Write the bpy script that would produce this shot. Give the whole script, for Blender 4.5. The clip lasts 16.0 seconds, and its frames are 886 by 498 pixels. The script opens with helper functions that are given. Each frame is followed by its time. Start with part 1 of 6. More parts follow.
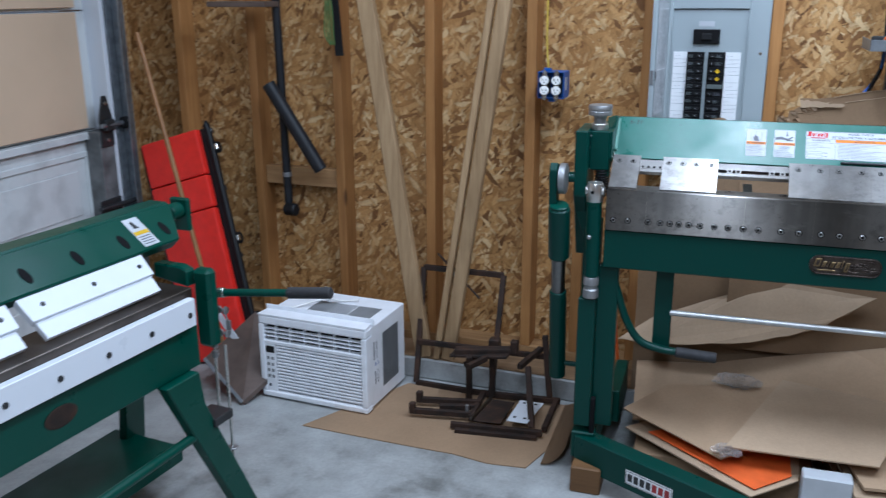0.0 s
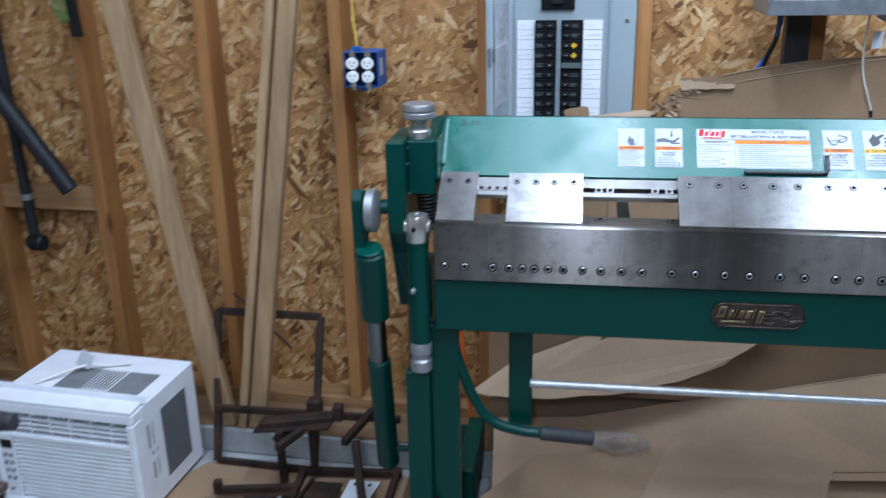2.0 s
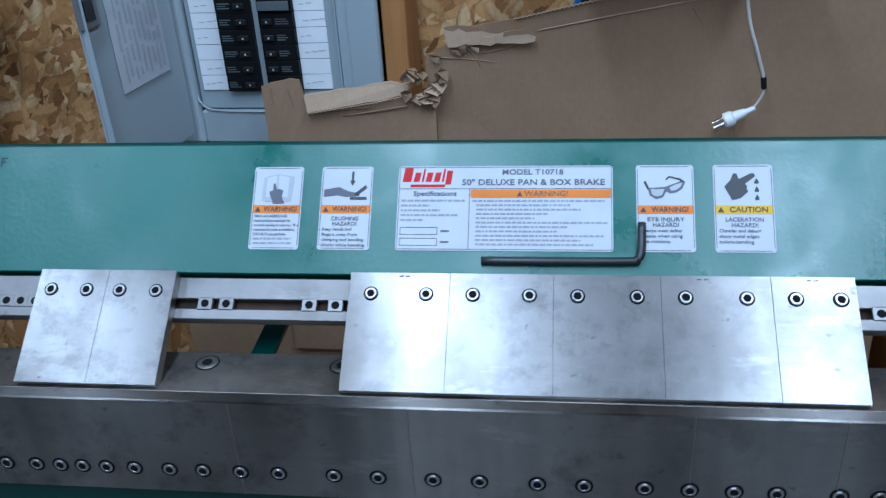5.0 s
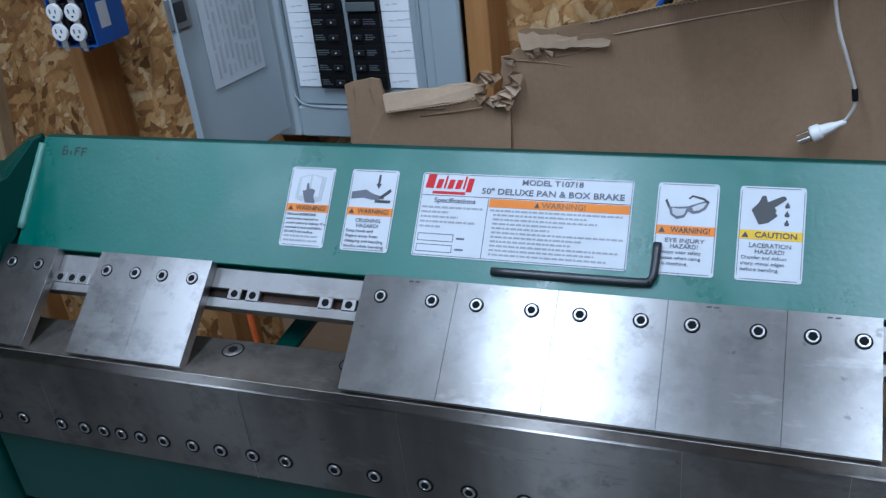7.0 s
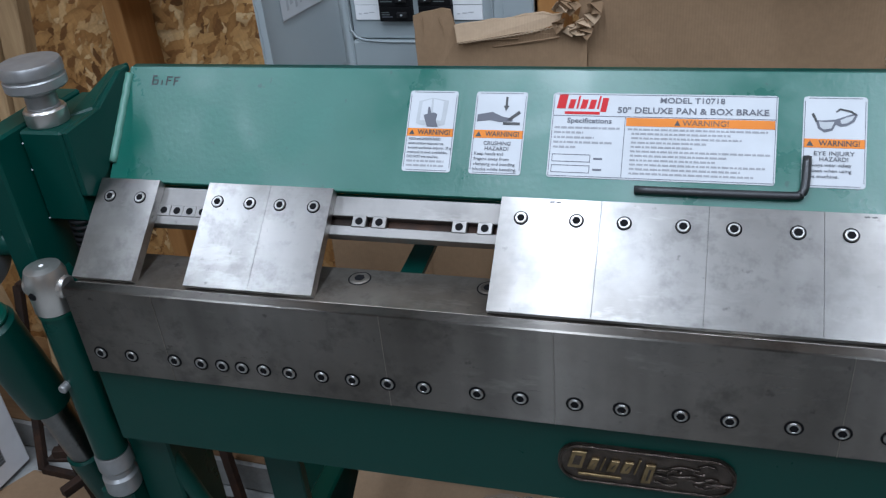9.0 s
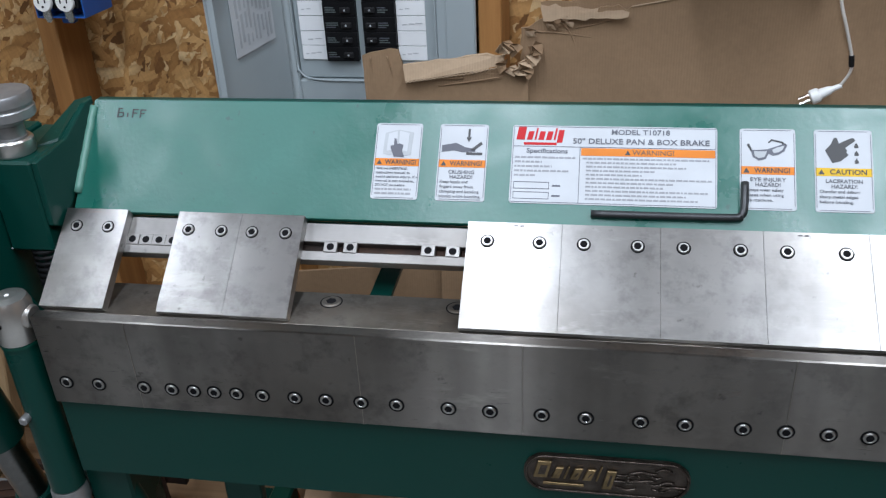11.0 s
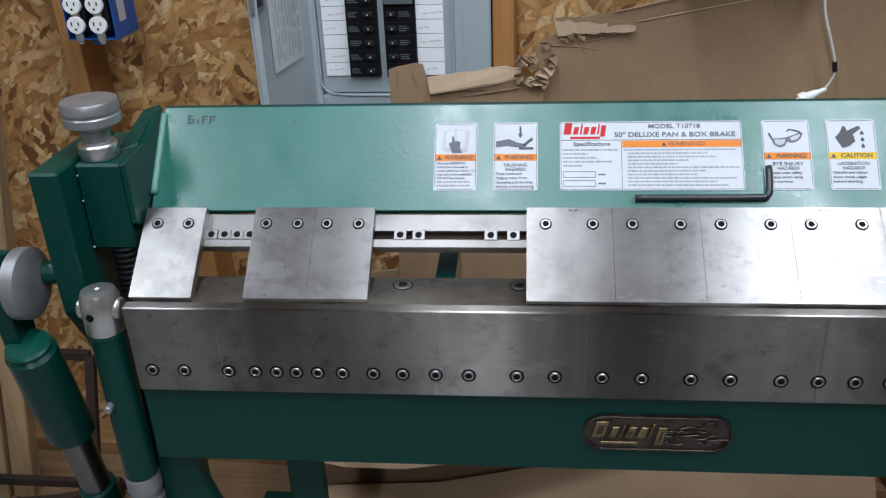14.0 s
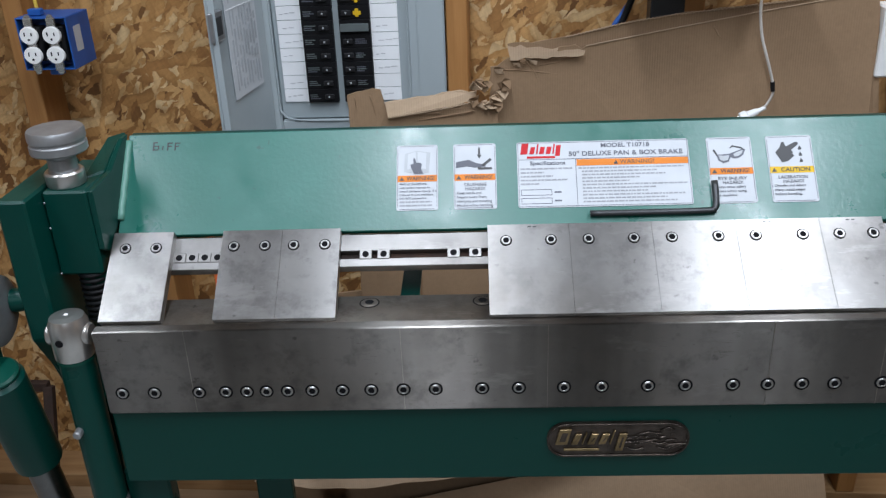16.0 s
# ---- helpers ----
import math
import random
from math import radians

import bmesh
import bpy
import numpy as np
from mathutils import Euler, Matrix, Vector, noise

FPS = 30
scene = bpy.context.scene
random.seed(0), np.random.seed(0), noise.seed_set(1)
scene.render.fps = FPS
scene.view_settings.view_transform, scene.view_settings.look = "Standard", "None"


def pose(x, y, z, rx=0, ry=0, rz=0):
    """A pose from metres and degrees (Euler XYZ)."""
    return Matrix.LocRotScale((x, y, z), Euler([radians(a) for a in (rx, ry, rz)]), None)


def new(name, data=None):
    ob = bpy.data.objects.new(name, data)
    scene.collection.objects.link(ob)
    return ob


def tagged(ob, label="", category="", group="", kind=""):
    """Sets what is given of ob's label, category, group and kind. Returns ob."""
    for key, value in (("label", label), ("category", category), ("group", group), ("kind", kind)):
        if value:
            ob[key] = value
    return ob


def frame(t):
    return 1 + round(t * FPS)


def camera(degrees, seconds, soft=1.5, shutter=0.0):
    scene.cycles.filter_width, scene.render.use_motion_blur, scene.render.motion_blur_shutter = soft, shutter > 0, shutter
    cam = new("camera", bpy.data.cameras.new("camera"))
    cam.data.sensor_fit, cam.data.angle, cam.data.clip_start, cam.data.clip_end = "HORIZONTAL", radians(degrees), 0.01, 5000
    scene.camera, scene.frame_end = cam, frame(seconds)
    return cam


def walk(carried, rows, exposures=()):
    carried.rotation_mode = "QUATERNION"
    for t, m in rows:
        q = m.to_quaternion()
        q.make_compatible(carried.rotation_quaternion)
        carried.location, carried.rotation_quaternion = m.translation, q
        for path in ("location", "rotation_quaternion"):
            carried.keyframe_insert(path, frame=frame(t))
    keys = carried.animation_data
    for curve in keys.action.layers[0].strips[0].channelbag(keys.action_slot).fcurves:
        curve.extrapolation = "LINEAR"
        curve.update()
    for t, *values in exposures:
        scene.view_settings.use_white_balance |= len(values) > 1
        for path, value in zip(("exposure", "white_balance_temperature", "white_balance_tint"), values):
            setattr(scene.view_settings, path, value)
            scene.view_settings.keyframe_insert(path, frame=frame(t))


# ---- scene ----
cam = camera(53.8, 16.0, 1.25, 0.5)
METRES, EYE, TILT, LEAN, TURN = 2.8, 1.46, 0.0, 0.0, 18.0
EXPOSURES = [(0.0, 0.2, 5500, 12), (0.5, 0.25, 5450, 12), (1.5, 0.28, 5400, 12), (2.0, 0.3, 5350, 12), (2.5, 0.35, 5250, 12), (2.8, 0.25, 5250, 12), (3.3, -0.18, 5050, 10), (4.0, -0.36, 4900, 9), (6.5, -0.42, 5100, 10), (7.0, -0.40, 5250, 11), (9.0, -0.26, 5900, 13), (11.5, -0.13, 6200, 14), (14.0, -0.12, 6200, 14), (16.0, -0.10, 6200, 14)]
ROWS = [
    (0.0, 0.0, 0.0, 0.0, -0.07, -16.46, 0.24),
    (0.5, 0.0072, 0.0513, -0.0027, -3.51, -16.94, 0.84),
    (1.0, 0.0388, 0.1334, -0.0071, -4.79, -17.62, 1.35),
    (1.5, 0.0601, 0.1897, -0.0002, -5.72, -18.58, 1.6),
    (2.0, 0.0795, 0.2693, -0.0047, -9.25, -19.17, 1.13),
    (2.3, 0.0935, 0.3098, -0.0040, -11.84, -18.55, 2.39),
    (2.5, 0.1051, 0.3365, -0.0036, -13.3, -19.14, 2.79),
    (2.8, 0.1421, 0.3782, -0.0048, -14.12, -19.65, 2.25),
    (3.0, 0.1746, 0.4019, -0.0054, -14.06, -19.82, 1.95),
    (3.3, 0.2161, 0.4294, -0.0042, -13.87, -21.13, 1.69),
    (3.5, 0.2367, 0.4496, -0.0035, -13.76, -23.52, 1.61),
    (4.0, 0.2663, 0.5123, -0.0094, -15.75, -27.33, 2.51),
    (6.5, 0.3842, 0.558, -0.0032, -0.64, -28.04, 5.1),
    (7.0, 0.383, 0.5565, -0.0057, 0.68, -28.15, 5.66),
    (7.5, 0.3765, 0.5576, -0.0078, 1.28, -29.1, 5.7),
    (8.0, 0.3627, 0.5602, -0.0108, 1.23, -30.22, 5.36),
    (8.5, 0.3425, 0.56, -0.0115, -0.12, -30.93, 5.05),
    (9.0, 0.3126, 0.555, -0.0128, -3.01, -31.19, 4.97),
    (11.5, 0.2826, 0.5227, -0.0068, -8.79, -27.82, 2.31),
    (12.0, 0.303, 0.4925, -0.0034, -5.93, -27.21, 2.8),
    (12.5, 0.2986, 0.4868, -0.0027, -3.37, -27.03, 3.38),
    (12.8, 0.2796, 0.4931, -0.0039, -4.98, -26.77, 3.57),
    (13.0, 0.2703, 0.4979, -0.0046, -6.55, -26.55, 3.94),
    (13.5, 0.2442, 0.5055, -0.0056, -11.1, -26.24, 3.15),
    (14.0, 0.2298, 0.508, -0.0089, -13.01, -26.59, 2.21),
    (14.5, 0.2253, 0.5059, -0.0079, -13.99, -26.91, 2.3),
    (15.0, 0.2226, 0.5028, -0.0076, -14.8, -26.52, 2.23),
    (15.5, 0.2211, 0.4996, -0.0075, -15.78, -25.8, 2.04),
    (16.0, 0.2219, 0.4971, -0.0058, -16.42, -25.12, 2.08),
]
walk(cam, [(t, pose(0, 0, EYE, TILT, LEAN, TURN) @ pose(METRES * x, METRES * y, METRES * z, 90 + pitch, roll, yaw)) for t, x, y, z, yaw, pitch, roll in ROWS], EXPOSURES)
# ---- light ----
world = bpy.data.worlds.new("world")
world.use_nodes = True
world.node_tree.nodes["Background"].inputs[0].default_value = (0.55, 0.62, 0.75, 1)
world.node_tree.nodes["Background"].inputs[1].default_value = 0.15
scene.world = world
CEIL = 2.62
LAMPS = [(-1.06, 1.88, 18.0), (0.02, 1.88, 29.0), (1.06, 1.88, 32.0), (-0.02, -0.5, 44.0)]
LAMP_LEN = 1.5
for lx, ly, watts in LAMPS:
    ld = bpy.data.lights.new("tube_light", "AREA")
    ld.shape, ld.size, ld.size_y, ld.energy, ld.color = "RECTANGLE", 0.11, LAMP_LEN, watts, (0.86, 0.94, 1.0)
    lo = new("tube_light", ld)
    lo.matrix_world = pose(lx, ly, CEIL - 0.085)

# ---- mesh helpers ----
PLACE = {}


def join(*bms):
    out = bms[0]
    for b in bms[1:]:
        me = bpy.data.meshes.new("tmp")
        b.to_mesh(me)
        out.from_mesh(me)
        bpy.data.meshes.remove(me)
        b.free()
    return out


def box(x0, x1, y0, y1, z0, z1, bev=0.002, m=None, seg=1):
    bm = bmesh.new()
    bmesh.ops.create_cube(bm, size=1.0)
    for v in bm.verts:
        v.co = Vector(((x0 + x1) / 2 + v.co.x * (x1 - x0), (y0 + y1) / 2 + v.co.y * (y1 - y0), (z0 + z1) / 2 + v.co.z * (z1 - z0)))
    if bev > 0:
        bmesh.ops.bevel(bm, geom=bm.edges[:], offset=bev, segments=seg, affect="EDGES", profile=0.6)
    if m is not None:
        bm.transform(m)
    return bm


def turned(profile, seg=24, m=None):
    """A solid of revolution about z from (radius, z) pairs, closed at both ends."""
    bm = bmesh.new()
    rings = []
    for r, z in profile:
        rings.append([bm.verts.new((r * math.cos(2 * math.pi * i / seg), r * math.sin(2 * math.pi * i / seg), z)) for i in range(seg)])
    for a, b in zip(rings, rings[1:]):
        for i in range(seg):
            f = bm.faces.new((a[i], a[(i + 1) % seg], b[(i + 1) % seg], b[i]))
            f.smooth = True
    bm.faces.new(rings[0][::-1])
    bm.faces.new(rings[-1])
    for k, ring in enumerate(rings):
        if 0 < k < len(rings) - 1:
            p, q, r = (Vector(profile[j]) for j in (k - 1, k, k + 1))
            if (q - p).length and (r - q).length and (q - p).angle(r - q) < 0.5:
                continue
        for i in range(seg):
            bm.edges.get((ring[i], ring[(i + 1) % seg])).smooth = False
    if m is not None:
        bm.transform(m)
    return bm


def axis(p0, p1):
    p0, p1 = Vector(p0), Vector(p1)
    return Matrix.Translation(p0) @ (p1 - p0).to_track_quat("Z", "Y").to_matrix().to_4x4()


def cyl(p0, p1, r, bev=0.0015, seg=22, r1=None):
    h = (Vector(p1) - Vector(p0)).length
    r1 = r if r1 is None else r1
    bev = min(bev, h / 3)
    return turned([(r - bev, 0), (r, bev), (r1, h - bev), (r1 - bev, h)], seg, axis(p0, p1))


def sweep(points, r, seg=10):
    """A round bar along a line of points."""
    bm = bmesh.new()
    pts = [Vector(p) for p in points]
    rings = []
    up = None
    for i, p in enumerate(pts):
        d = (pts[min(i + 1, len(pts) - 1)] - pts[max(i - 1, 0)]).normalized()
        if up is None:
            up = Vector((0, 0, 1)) if abs(d.z) < 0.9 else Vector((1, 0, 0))
        a = d.cross(up).normalized()
        up = a.cross(d).normalized()
        rings.append([bm.verts.new(p + r * (math.cos(2 * math.pi * k / seg) * a + math.sin(2 * math.pi * k / seg) * up)) for k in range(seg)])
    for a, b in zip(rings, rings[1:]):
        for i in range(seg):
            f = bm.faces.new((a[i], a[(i + 1) % seg], b[(i + 1) % seg], b[i]))
            f.smooth = True
    bm.faces.new(rings[0][::-1])
    bm.faces.new(rings[-1])
    bmesh.ops.recalc_face_normals(bm, faces=bm.faces)
    return bm


def bend(points, n=5):
    """Points with their corners rounded (Catmull-Rom)."""
    p = [Vector(q) for q in points]
    p = [2 * p[0] - p[1]] + p + [2 * p[-1] - p[-2]]
    out = []
    for i in range(1, len(p) - 2):
        for k in range(n):
            t = k / n
            out.append(0.5 * (2 * p[i] + (p[i + 1] - p[i - 1]) * t + (2 * p[i - 1] - 5 * p[i] + 4 * p[i + 1] - p[i + 2]) * t * t
                              + (3 * p[i] - p[i - 1] - 3 * p[i + 1] + p[i + 2]) * t ** 3))
    return out + [p[-2]]


def slab(poly, push, bev=0.0):
    """A polygon in space given thickness along push."""
    bm = bmesh.new()
    push = Vector(push)
    a = [bm.verts.new(p) for p in poly]
    b = [bm.verts.new(Vector(p) + push) for p in poly]
    bm.faces.new(a)
    bm.faces.new(b[::-1])
    for i in range(len(a)):
        j = (i + 1) % len(a)
        bm.faces.new((a[i], b[i], b[j], a[j]))
    bmesh.ops.recalc_face_normals(bm, faces=bm.faces)
    if bev:
        bmesh.ops.bevel(bm, geom=bm.edges[:], offset=bev, segments=1, affect="EDGES")
    return bm


def grained(bm):
    """Gives a mesh the direction of its grinding marks, along x."""
    uv = bm.loops.layers.uv.new("grain")
    for f in bm.faces:
        for l in f.loops:
            l[uv].uv = (l.vert.co.x + 0.3 * l.vert.co.y, l.vert.co.y + l.vert.co.z)
    return bm


def stick(p0, p1, w, d, bev=0.002, side=(1, 0, 0)):
    """A square-edged bar from p0 to p1, w wide along side and d deep."""
    p0, p1 = Vector(p0), Vector(p1)
    z = (p1 - p0).normalized()
    x = (Vector(side) - z * Vector(side).dot(z)).normalized()
    y = z.cross(x)
    m = Matrix.Translation(p0) @ Matrix((x, y, z)).transposed().to_4x4()
    return box(-w / 2, w / 2, -d / 2, d / 2, 0, (p1 - p0).length, bev, m)


def thing(name, base, label, category, group=""):
    ob = new(name)
    ob.location = base
    ob.empty_display_size = 0.05
    PLACE[ob] = Matrix.Translation(base)
    return tagged(ob, label, category, group)


def link_mesh(name, bm, material):
    me = bpy.data.meshes.new(name)
    bm.to_mesh(me)
    bm.free()
    me.materials.append(material)
    return new(name, me)


def part(name, bm, material, parent, label=""):
    ob = link_mesh(name, bm, material)
    ob.parent = parent
    ob.matrix_parent_inverse = PLACE.get(parent, Matrix()).inverted()
    PLACE[ob] = Matrix()
    return tagged(ob, label)


def again(ob, m, parent=None):
    """The same part once more, moved by m."""
    o = ob.copy()
    scene.collection.objects.link(o)
    o.matrix_basis = m
    if parent is not None:
        o.parent = parent
        o.matrix_parent_inverse = PLACE.get(parent, Matrix()).inverted()
    PLACE[o] = m
    return o


def lettering(words, size, m, material, parent, name="lettering", thin=0.0002, width=None, bold=0.0):
    cu = bpy.data.curves.new("words", "FONT")
    cu.body, cu.size, cu.extrude, cu.align_x, cu.align_y, cu.offset = words, size, thin, "CENTER", "CENTER", bold
    cu.resolution_u = 3
    tmp = bpy.data.objects.new("words", cu)
    scene.collection.objects.link(tmp)
    bpy.context.view_layer.update()
    me = bpy.data.meshes.new_from_object(tmp)
    bpy.data.objects.remove(tmp)
    bpy.data.curves.remove(cu)
    xs = [v.co.x for v in me.vertices]
    k = 1 if width is None else width / (max(xs) - min(xs))
    me.transform(m @ Matrix.Diagonal((k, 1, 1, 1)))
    me.materials.clear()
    me.materials.append(material)
    me.name = name
    ob = new(name, me)
    ob.parent = parent
    ob.matrix_parent_inverse = PLACE.get(parent, Matrix()).inverted()
    PLACE[ob] = Matrix()
    return ob


# ---- materials ----
class Net:
    def __init__(self, name, rough=0.5, metal=0.0, spec=0.5):
        self.mat = bpy.data.materials.new(name)
        self.mat.use_nodes = True
        self.t = self.mat.node_tree
        self.b = self.t.nodes["Principled BSDF"]
        self.b.inputs["Roughness"].default_value = rough
        self.b.inputs["Metallic"].default_value = metal
        self.b.inputs["Specular IOR Level"].default_value = spec
        self.pos = self.add("ShaderNodeTexCoord").outputs["Object"]

    def add(self, kind, **values):
        n = self.t.nodes.new(kind)
        for k, v in values.items():
            n.inputs[k.replace("_", " ")].default_value = v
        return n

    def join(self, a, b):
        self.t.links.new(a, b)

    def mapped(self, scale=(1, 1, 1), rot=(0, 0, 0), src=None):
        n = self.add("ShaderNodeMapping")
        n.inputs["Scale"].default_value, n.inputs["Rotation"].default_value = scale, rot
        self.join(src or self.pos, n.inputs["Vector"])
        return n.outputs[0]

    def noise(self, scale, detail=4, rough=0.55, src=None):
        n = self.add("ShaderNodeTexNoise", Scale=scale, Detail=detail, Roughness=rough)
        self.join(src or self.pos, n.inputs["Vector"])
        return n.outputs["Fac"]

    def ramp(self, fac, *stops):
        n = self.add("ShaderNodeValToRGB")
        e = n.color_ramp.elements
        while len(e) < len(stops):
            e.new(0.5)
        for el, (p, c) in zip(e, stops):
            el.position = p
            el.color = (*c, 1) if isinstance(c, tuple) else (c, c, c, 1)
        self.join(fac, n.inputs["Fac"])
        return n.outputs["Color"]

    def mix(self, fac, a, b, mode="MIX"):
        n = self.t.nodes.new("ShaderNodeMix")
        n.data_type, n.blend_type = "RGBA", mode
        for s, v in ((n.inputs[0], fac), (n.inputs[6], a), (n.inputs[7], b)):
            if isinstance(v, (int, float)):
                s.default_value = v if s == n.inputs[0] else (v, v, v, 1)
            elif isinstance(v, tuple):
                s.default_value = (*v, 1)
            else:
                self.join(v, s)
        return n.outputs[2]

    def bump(self, height, strength=0.2, dist=0.002):
        n = self.add("ShaderNodeBump", Strength=strength, Distance=dist)
        self.join(height, n.inputs["Height"])
        self.join(n.outputs[0], self.b.inputs["Normal"])

    def done(self, color=None, rough=None):
        if isinstance(color, tuple):
            self.b.inputs["Base Color"].default_value = (*color, 1)
        elif color is not None:
            self.join(color, self.b.inputs["Base Color"])
        if rough is not None:
            self.join(rough, self.b.inputs["Roughness"])
        return self.mat


def osb(name, rot):
    """Pressed strand board: three heaps of long flakes lying at different angles, the uppermost flake showing."""
    n = Net(name, 0.6, 0, 0.3)
    flat = n.mapped(rot=rot)
    rough_edge = n.add("ShaderNodeTexNoise", Scale=38.0, Detail=4.0, Roughness=0.65)
    n.join(flat, rough_edge.inputs["Vector"])
    off = n.t.nodes.new("ShaderNodeVectorMath")
    off.operation = "MULTIPLY_ADD"
    n.join(rough_edge.outputs["Color"], off.inputs[0])
    off.inputs[1].default_value = (0.022, 0.022, 0)
    n.join(flat, off.inputs[2])
    heaps = []
    for ang, sc in ((0.25, 18.0), (1.25, 21.0), (2.3, 19.0), (0.8, 32.0)):
        v = n.add("ShaderNodeTexVoronoi", Scale=sc)
        n.join(n.mapped(scale=(0.85, 3.1, 0.01), src=n.mapped(rot=(0, 0, ang), src=off.outputs[0])), v.inputs["Vector"])
        s = n.add("ShaderNodeSeparateColor")
        n.join(v.outputs["Color"], s.inputs[0])
        heaps.append((s.outputs[0], s.outputs[1], v.outputs["Distance"]))
    tone, lift, dist = heaps[0]
    for t2, l2, d2 in heaps[1:]:
        over = n.t.nodes.new("ShaderNodeMath")
        over.operation = "GREATER_THAN"
        n.join(l2, over.inputs[0])
        n.join(lift, over.inputs[1])
        tone, dist = n.mix(over.outputs[0], tone, t2), n.mix(over.outputs[0], dist, d2)
        lift = n.mix(over.outputs[0], lift, l2)
    fibre = n.noise(70, 5, 0.7, src=n.mapped(scale=(0.35, 2.6, 1), src=n.mapped(rot=(0, 0, 0.5), src=flat)))
    fibre2 = n.noise(70, 5, 0.7, src=n.mapped(scale=(2.6, 0.35, 1), src=n.mapped(rot=(0, 0, 0.3), src=flat)))
    col = n.ramp(tone, (0.02, (0.15, 0.066, 0.020)), (0.14, (0.33, 0.158, 0.050)), (0.45, (0.50, 0.268, 0.092)), (0.72, (0.59, 0.340, 0.130)), (0.97, (0.72, 0.51, 0.265)))
    col = n.mix(0.45, col, n.ramp(n.mix(0.5, fibre, fibre2), (0.34, 0.3), (0.6, 1.0)), "MULTIPLY")
    col = n.mix(n.ramp(dist, (0.45, 0.0), (0.85, 0.55)), col, (0.16, 0.075, 0.022))
    col = n.mix(n.ramp(n.noise(1.6, 3, src=flat), (0.42, 0.0), (0.75, 0.35)), col, (0.25, 0.118, 0.036))
    n.bump(n.mix(0.35, lift, fibre), 0.5, 0.003)
    return n.done(col)


def wood(name, light, dark, along="z", rough=0.6, knots=True):
    n = Net(name, rough, 0, 0.3)
    sc = {"z": (1, 1, 0.06), "x": (0.06, 1, 1), "y": (1, 0.06, 1)}[along]
    inf = n.add("ShaderNodeObjectInfo")
    vec = n.t.nodes.new("ShaderNodeVectorMath")
    vec.operation = "ADD"
    n.join(n.pos, vec.inputs[0])
    cmb = n.add("ShaderNodeCombineXYZ")
    mul = n.t.nodes.new("ShaderNodeMath")
    mul.operation = "MULTIPLY"
    mul.inputs[1].default_value = 7.0
    n.join(inf.outputs["Random"], mul.inputs[0])
    for i in range(3):
        n.join(mul.outputs[0], cmb.inputs[i])
    n.join(cmb.outputs[0], vec.inputs[1])
    p = vec.outputs[0]
    g = n.noise(55, 5, 0.65, src=n.mapped(sc, src=p))
    g2 = n.noise(14, 3, 0.5, src=n.mapped(sc, src=p))
    col = n.ramp(n.mix(0.45, g, g2), (0.35, dark), (0.62, light))
    tone = n.add("ShaderNodeMapRange")
    n.join(inf.outputs["Random"], tone.inputs[0])
    tone.inputs[3].default_value, tone.inputs[4].default_value = 0.8, 1.1
    col = n.mix(1.0, col, tone.outputs[0], "MULTIPLY")
    if knots:
        v = n.add("ShaderNodeTexVoronoi", Scale=5.5)
        n.join(n.mapped({"z": (1, 1, 0.45), "x": (0.45, 1, 1), "y": (1, 0.45, 1)}[along], src=p), v.inputs["Vector"])
        k = n.ramp(v.outputs["Distance"], (0.05, 1.0), (0.12, 0.0))
        col = n.mix(k, col, (0.07, 0.03, 0.012))
    col = n.mix(n.ramp(n.noise(3, 4, src=p), (0.45, 0.0), (0.8, 0.5)), col, tuple(c * 0.55 for c in dark))
    n.bump(g, 0.25, 0.0015)
    return n.done(col)


def paint(name, color, rough=0.35, peel=0.12, dirt=0.25, spec=0.5):
    n = Net(name, rough, 0, spec)
    d = n.noise(7, 5, 0.6)
    col = n.mix(n.ramp(d, (0.45, 0.0), (0.8, dirt)), color, tuple(c * 0.6 + 0.004 for c in color))
    r = n.ramp(n.noise(11, 4), (0.3, max(rough - 0.08, 0.03)), (0.7, rough + 0.12))
    n.bump(n.noise(260, 3, 0.6), peel, 0.0006)
    return n.done(col, r)


